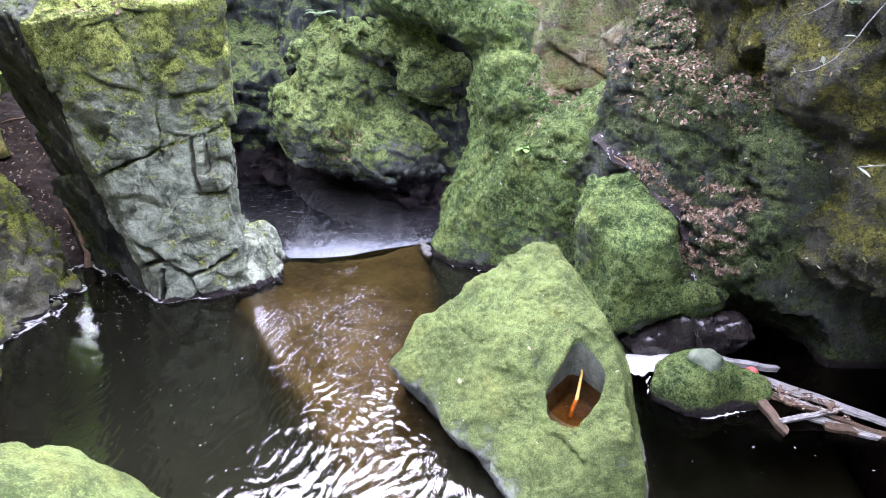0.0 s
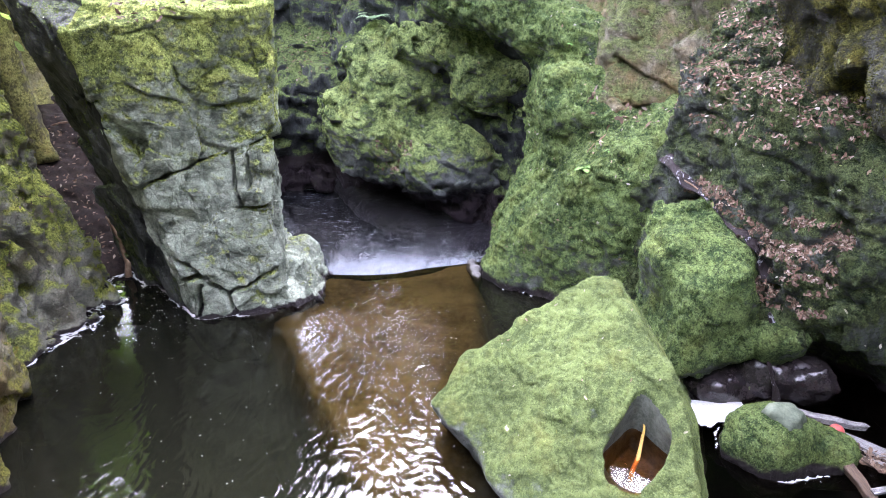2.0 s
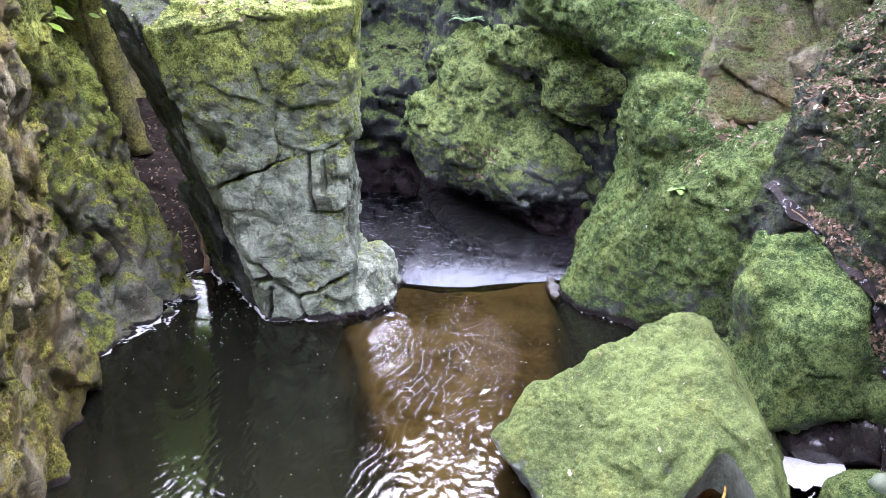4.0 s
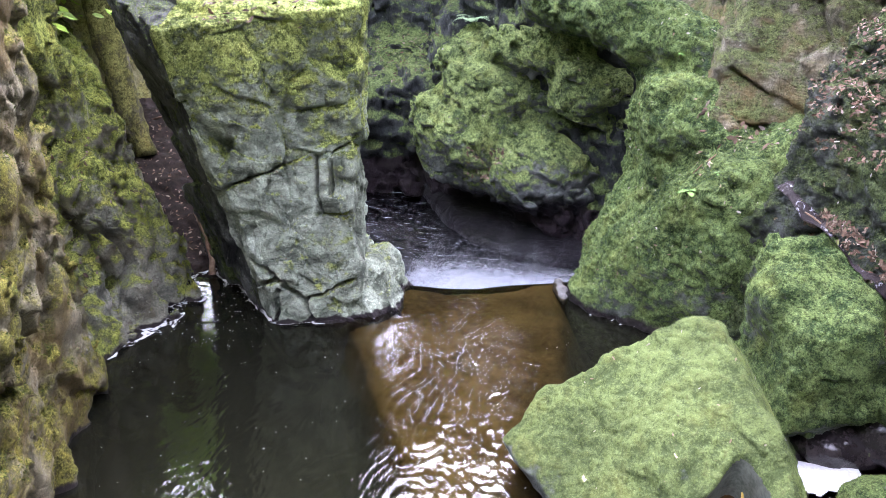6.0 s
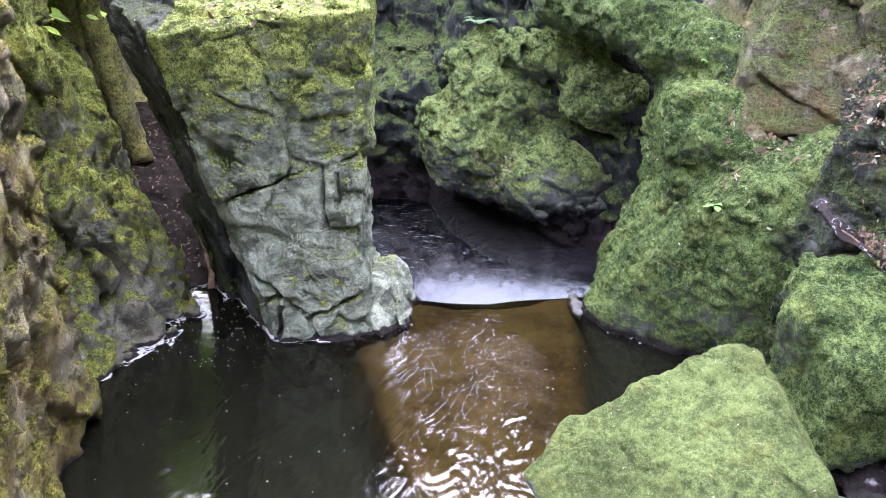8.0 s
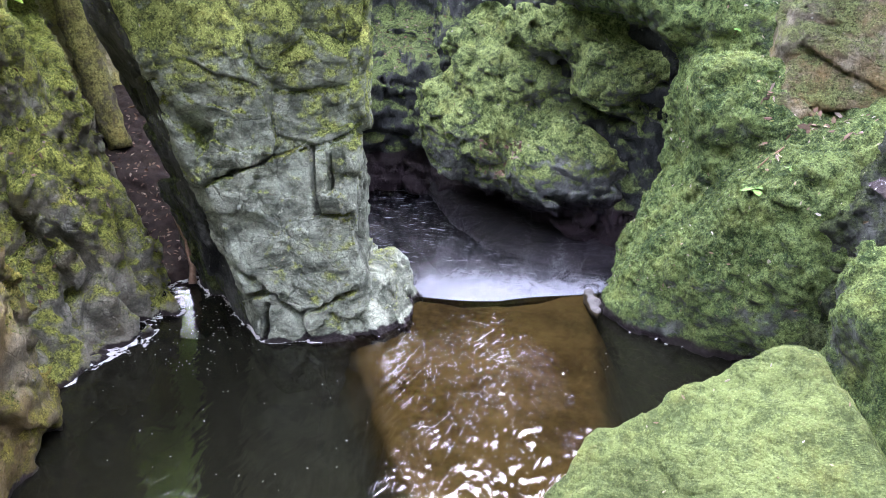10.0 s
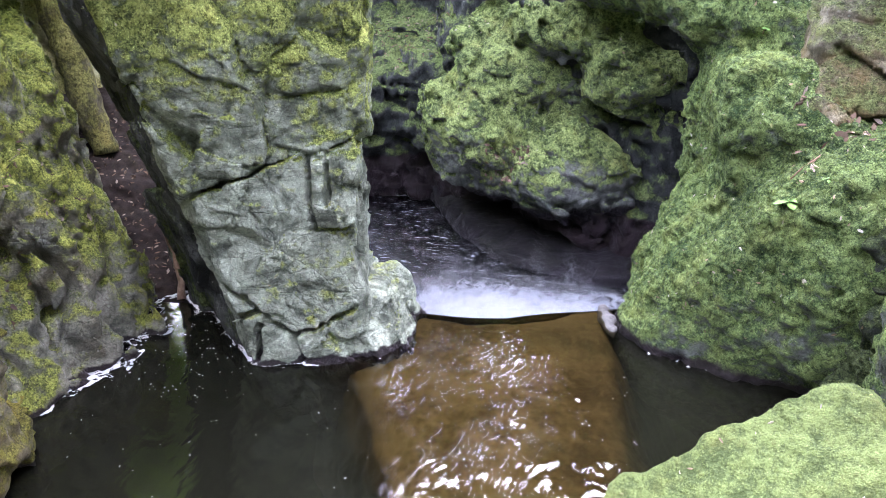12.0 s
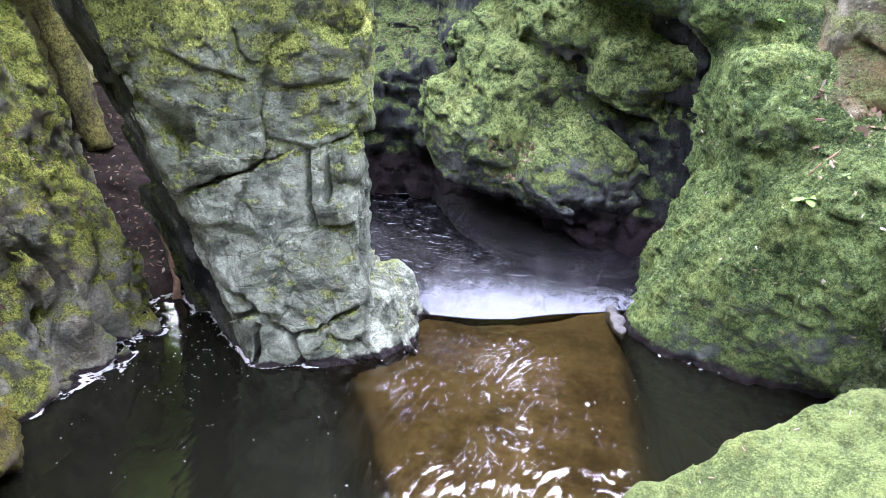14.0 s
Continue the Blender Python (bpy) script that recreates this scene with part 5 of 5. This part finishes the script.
def single_leaf(place, size, mat, label, seed):
    rr = random.Random(seed)
    a = rr.random() * 6.28
    bm = bmesh.new()
    blade(bm, (0, 0, 0.012), (size * math.cos(a), size * math.sin(a), 0.02), size * 0.45, 0.1)
    ob = part("leaf", bm, mat, smooth=True)
    ob.location = Vector(place)
    return tagged(ob, label, "leaf", "fallen leaves")


M_ORANGE = plain("orange_leaf", (0.5, 0.14, 0.05), (0.6, 0.2, 0.08), 30, 0.6, 0.2)
M_TAN = plain("tan_leaf", (0.45, 0.30, 0.2), (0.6, 0.45, 0.33), 30, 0.7, 0.2)
for i, (where, p, size, mat, label) in enumerate((("mossy_rock", (0.74, 7.9, 1.2), 0.09, M_ORANGE, "orange dead leaf on moss"), ("mossy_rock", (0.76, 7.86, 1.36), 0.09, M_TAN, "tan dead leaf on moss"),
                                                  ("mossy_rock", (1.36, 8.2, 1.95), 0.14, M_TAN, "large pale dead leaf on moss"), ("boulder", (0.75, 4.74, 0.79), 0.07, M_TAN, "brown dead leaf on the boulder"),
                                                  ("boulder", (0.13, 4.75, 0.456), 0.08, M_TAN, "pinkish dead leaf on the boulder"), ("bank", (1.95, 7.09, 2.34), 0.07, M_FLECK, "white leaf on the bank"),
                                                  ("mossy_rock", (1.1, 7.95, 1.8), 0.12, M_TAN, "curled pale leaf on moss"))):
    single_leaf(nearest(where, p), size, mat, label, i)
for i, (a, b) in enumerate((((0.95, 7.95, 1.66), (1.35, 8.12, 1.95)), ((1.75, 7.05, 1.75), (2.0, 6.8, 1.6)), ((1.15, 8.1, 1.9), (1.5, 8.15, 2.0)))):
    a, b = nearest("mossy_rock" if i != 1 else "bank", a), nearest("mossy_rock" if i != 1 else "bank", b)
    tagged(part("twig", tube(curve_points(a, b, (0, 0, 0.03), 6, i, 0.02), [0.007] * 6, 6, 0.3), M_STICK, smooth=True), "thin dry twig lying on the moss", "twig", "twigs")


def hanging_twig(a, b, sag, leaves, label, seed):
    rr = random.Random(seed)
    root = new("hanging_twig")
    root.location = Vector(a)
    pts = [p - Vector(a) for p in curve_points(a, b, sag, 12, seed, 0.01)]
    part("stem", tube(pts, [0.006 - 0.0003 * i for i in range(12)], 6), M_WOODP, root, smooth=True)
    for i in range(leaves):
        p = pts[min(11, 4 + int(rr.random() * 8))]
        bm = bmesh.new()
        blade(bm, p, p + Vector((rr.random() - 0.5, rr.random() - 0.5, rr.random() - 0.3)) * 0.14, 0.04, 0.2)
        part("leaf", bm, M_TWIGLEAF, root, smooth=True)
    return tagged(root, label, "twig", "hanging twigs")


hanging_twig((3.05, 4.75, 3.75), (2.52, 5.0, 3.02), (-0.02, 0, -0.22), 4, "bare pale twig hanging before the wall", 1)
hanging_twig((3.2, 3.9, 3.05), (2.62, 4.1, 2.62), (0.05, 0, -0.1), 4, "pale twig with a few whitish leaves", 2)
hanging_twig((3.1, 5.3, 3.85), (2.68, 5.35, 3.35), (0.05, 0, -0.08), 3, "thin twig hanging from the wall", 3)


def shrub(place, size, count, label, seed):
    """Limbs and many small leaves with gaps."""
    rr = np.random.RandomState(seed)
    root = new("shrub")
    root.location = Vector(place)
    tips = []
    for i in range(9):
        d = rr.randn(3) * np.array([1, 1, 0.5]) + np.array([0, 0, 0.9])
        tip = d / np.linalg.norm(d) * size * (0.6 + 0.5 * rr.rand())
        tips.append(tip)
        part("limb", tube(curve_points((0, 0, -0.2), tip, (0, 0, 0.1 * size), 6, i, 0.05), [0.05, 0.04, 0.03, 0.022, 0.015, 0.008], 6), M_STICK, root)
    c = np.array(tips)[rr.randint(0, 9, count)]
    P = c * (0.35 + 0.7 * rr.rand(count, 1)) + rr.randn(count, 3) * size * 0.2
    N = np.tile([0.2, -0.4, 0.9], (count, 1)) + 0.6 * rr.randn(count, 3)
    ob = scatter_leaves("foliage", P, N / np.linalg.norm(N, axis=1)[:, None], 0.10, M_BUSH, seed, 0.5, 0.0, root)
    tagged(ob, kind="stuff")
    return tagged(root, label, "shrub", "shrubs")


shrub((-7.8, 10.8, 3.75), 1.7, 5500, "leafy shrub over the side passage", 1)
shrub((-8.9, 11.0, 3.8), 3.4, 10500, "tall leafy shrub on the cliff edge", 2)
shrub((-8.2, 9.9, 3.8), 2.4, 6500, "leafy shrub on the cliff edge", 3)


def tree(place, height, spread, label, seed):
    """Tapered trunk, limbs, and a crown of leaf clumps with gaps."""
    rr = np.random.RandomState(seed)
    root = new("tree")
    root.location = Vector(place)
    h = height
    part("trunk", tube(curve_points((0, 0, -1.0), (0.3 * rr.randn(), 0.3 * rr.randn(), h), (0.1, 0, 0), 8, seed, 0.12), [0.22, 0.2, 0.17, 0.15, 0.12, 0.09, 0.06, 0.03], 9), M_BARK, root, smooth=True)
    tips = []
    for i in range(12):
        d = rr.randn(3) * np.array([1, 1, 0.35])
        d[2] = abs(d[2])
        z = h * (0.12 + 0.8 * rr.rand())
        tip = np.array([0, 0, z]) + d / np.linalg.norm(d) * spread * (0.6 + 0.5 * rr.rand())
        tips.append(tip)
        part("limb", tube(curve_points((0, 0, z * 0.85), tip, (0, 0, 0.15), 6, i, 0.08), [0.06, 0.05, 0.04, 0.03, 0.02, 0.01], 6), M_BARK, root)
    n = 5200
    c = np.array(tips)[rr.randint(0, 12, n)]
    P = c + rr.randn(n, 3) * spread * np.array([0.22, 0.22, 0.14])
    N = rr.randn(n, 3) + np.array([0, 0, 1.0])
    tagged(scatter_leaves("crown", P, N / np.linalg.norm(N, axis=1)[:, None], 0.15, M_TREE, seed, 0.5, 0.0, root), kind="stuff")
    return tagged(root, label, "tree", "trees")


# out of view; added so the pool mirrors dark crowns between sky gaps
for i, (p, h, w) in enumerate((((-4.6, 16.2, 5.4), 4.6, 2.2), ((-2.4, 16.5, 5.4), 5.0, 2.2), ((-0.4, 16.1, 5.4), 4.4, 1.9), ((1.6, 16.4, 5.4), 5.0, 2.2), ((3.4, 16.0, 5.4), 4.4, 2.0))):
    tree(p, h, w, "unseen leafy tree added on the rim to darken reflections", 500 + i)

# pale stone at the end of the lip, and wet stones in the gully
def stone(place, radii, material, label, seed, turn=0.0):
    def f(x, y, z, fine):
        d = ball(x, y, z, place, radii, turn)
        return lumps(x, y, z, d, 0.35 * min(radii), 0.06 * min(radii), 0.6 / min(radii), seed) if fine else d
    lo = [p - 1.5 * max(radii) for p in place]
    hi = [p + 1.5 * max(radii) for p in place]
    return tagged(sculpt("stone", f, lo, hi, max(radii) / 11, material, max(radii)), label, "stone", "stones")


stone((-0.29, 8.36, -0.03), (0.09, 0.28, 0.055), M_PALE, "pale worn stone at the end of the lip", 1, 12)
stone((2.36, 5.2, 0.40), (0.17, 0.14, 0.11), M_SMOOTH, "smooth grey-green stone lying on the small mossy rock", 6)
stone((2.5, 6.0, 0.62), (0.26, 0.2, 0.2), M_RIGHT, "mossy stone in the trickle", 2)
stone((2.55, 5.95, 0.2), (0.3, 0.24, 0.24), M_WET, "dark wet stone below the trickle", 3)
stone((2.15, 6.0, 0.08), (0.34, 0.22, 0.18), M_WET, "dark wet stone at the pool's edge", 4)
stone((2.85, 5.9, 0.25), (0.25, 0.2, 0.25), M_WET, "dark wet stone below the trickle", 5)


# ---- the trickle in the gully ----
def trickle(points, width, seed, on=None):
    bm = bmesh.new()
    rr = random.Random(seed)
    prev = None
    for i, p in enumerate(points):
        q = points[min(i + 1, len(points) - 1)] if i + 1 < len(points) else p
        d = (Vector(q) - Vector(p)) if i + 1 < len(points) else Vector(p) - Vector(points[i - 1])
        s = d.cross(Vector((0, 0, 1)))
        s = s.normalized() if s.length > 1e-4 else Vector((1, 0, 0))
        w = width * (0.85 + 0.25 * math.sin(0.9 * i + seed) + 0.1 * rr.random())
        row = []
        for k in (-1, -0.5, 0, 0.5, 1):
            q = Vector(p) + s * w * k
            q = Vector(nearest(on, q)).lerp(q, 0.3) if on else q
            row.append(bm.verts.new(q + Vector((0, -0.01, 0.03 - 0.02 * abs(k) + 0.008 * rr.random()))))
        if prev:
            for k in range(4):
                bm.faces.new((prev[k], prev[k + 1], row[k + 1], row[k]))
        prev = row
    return part("trickle", bm, M_TRICKLE, smooth=True)


path = [nearest("bank", p) for p in ((1.66, 7.28, 1.85), (1.74, 7.15, 1.75), (1.82, 7.0, 1.68), (1.9, 6.88, 1.62), (2.02, 6.75, 1.55), (2.15, 6.62, 1.48), (2.28, 6.5, 1.42), (2.36, 6.38, 1.36), (2.4, 6.25, 1.2), (2.42, 6.15, 1.05))]
fine_path = []
for a, b in zip(path, path[1:]):
    fine_path += [Vector(a).lerp(Vector(b), k / 4) + Vector((0, 0, 0.015)) for k in range(4)]
tagged(trickle(fine_path, 0.13, 1, "bank"), "thin trickle of water down the leafy gully", "water", kind="structure")
tagged(trickle([Vector((2.42, 6.0, 0.86)).lerp(Vector((2.52, 5.72, 0.02)), k / 9) + Vector((0.03 * math.sin(k), 0, 0.05 * math.sin(math.pi * k / 9))) for k in range(10)], 0.035, 2), "thin white trickle falling into the pool", "water", kind="structure")
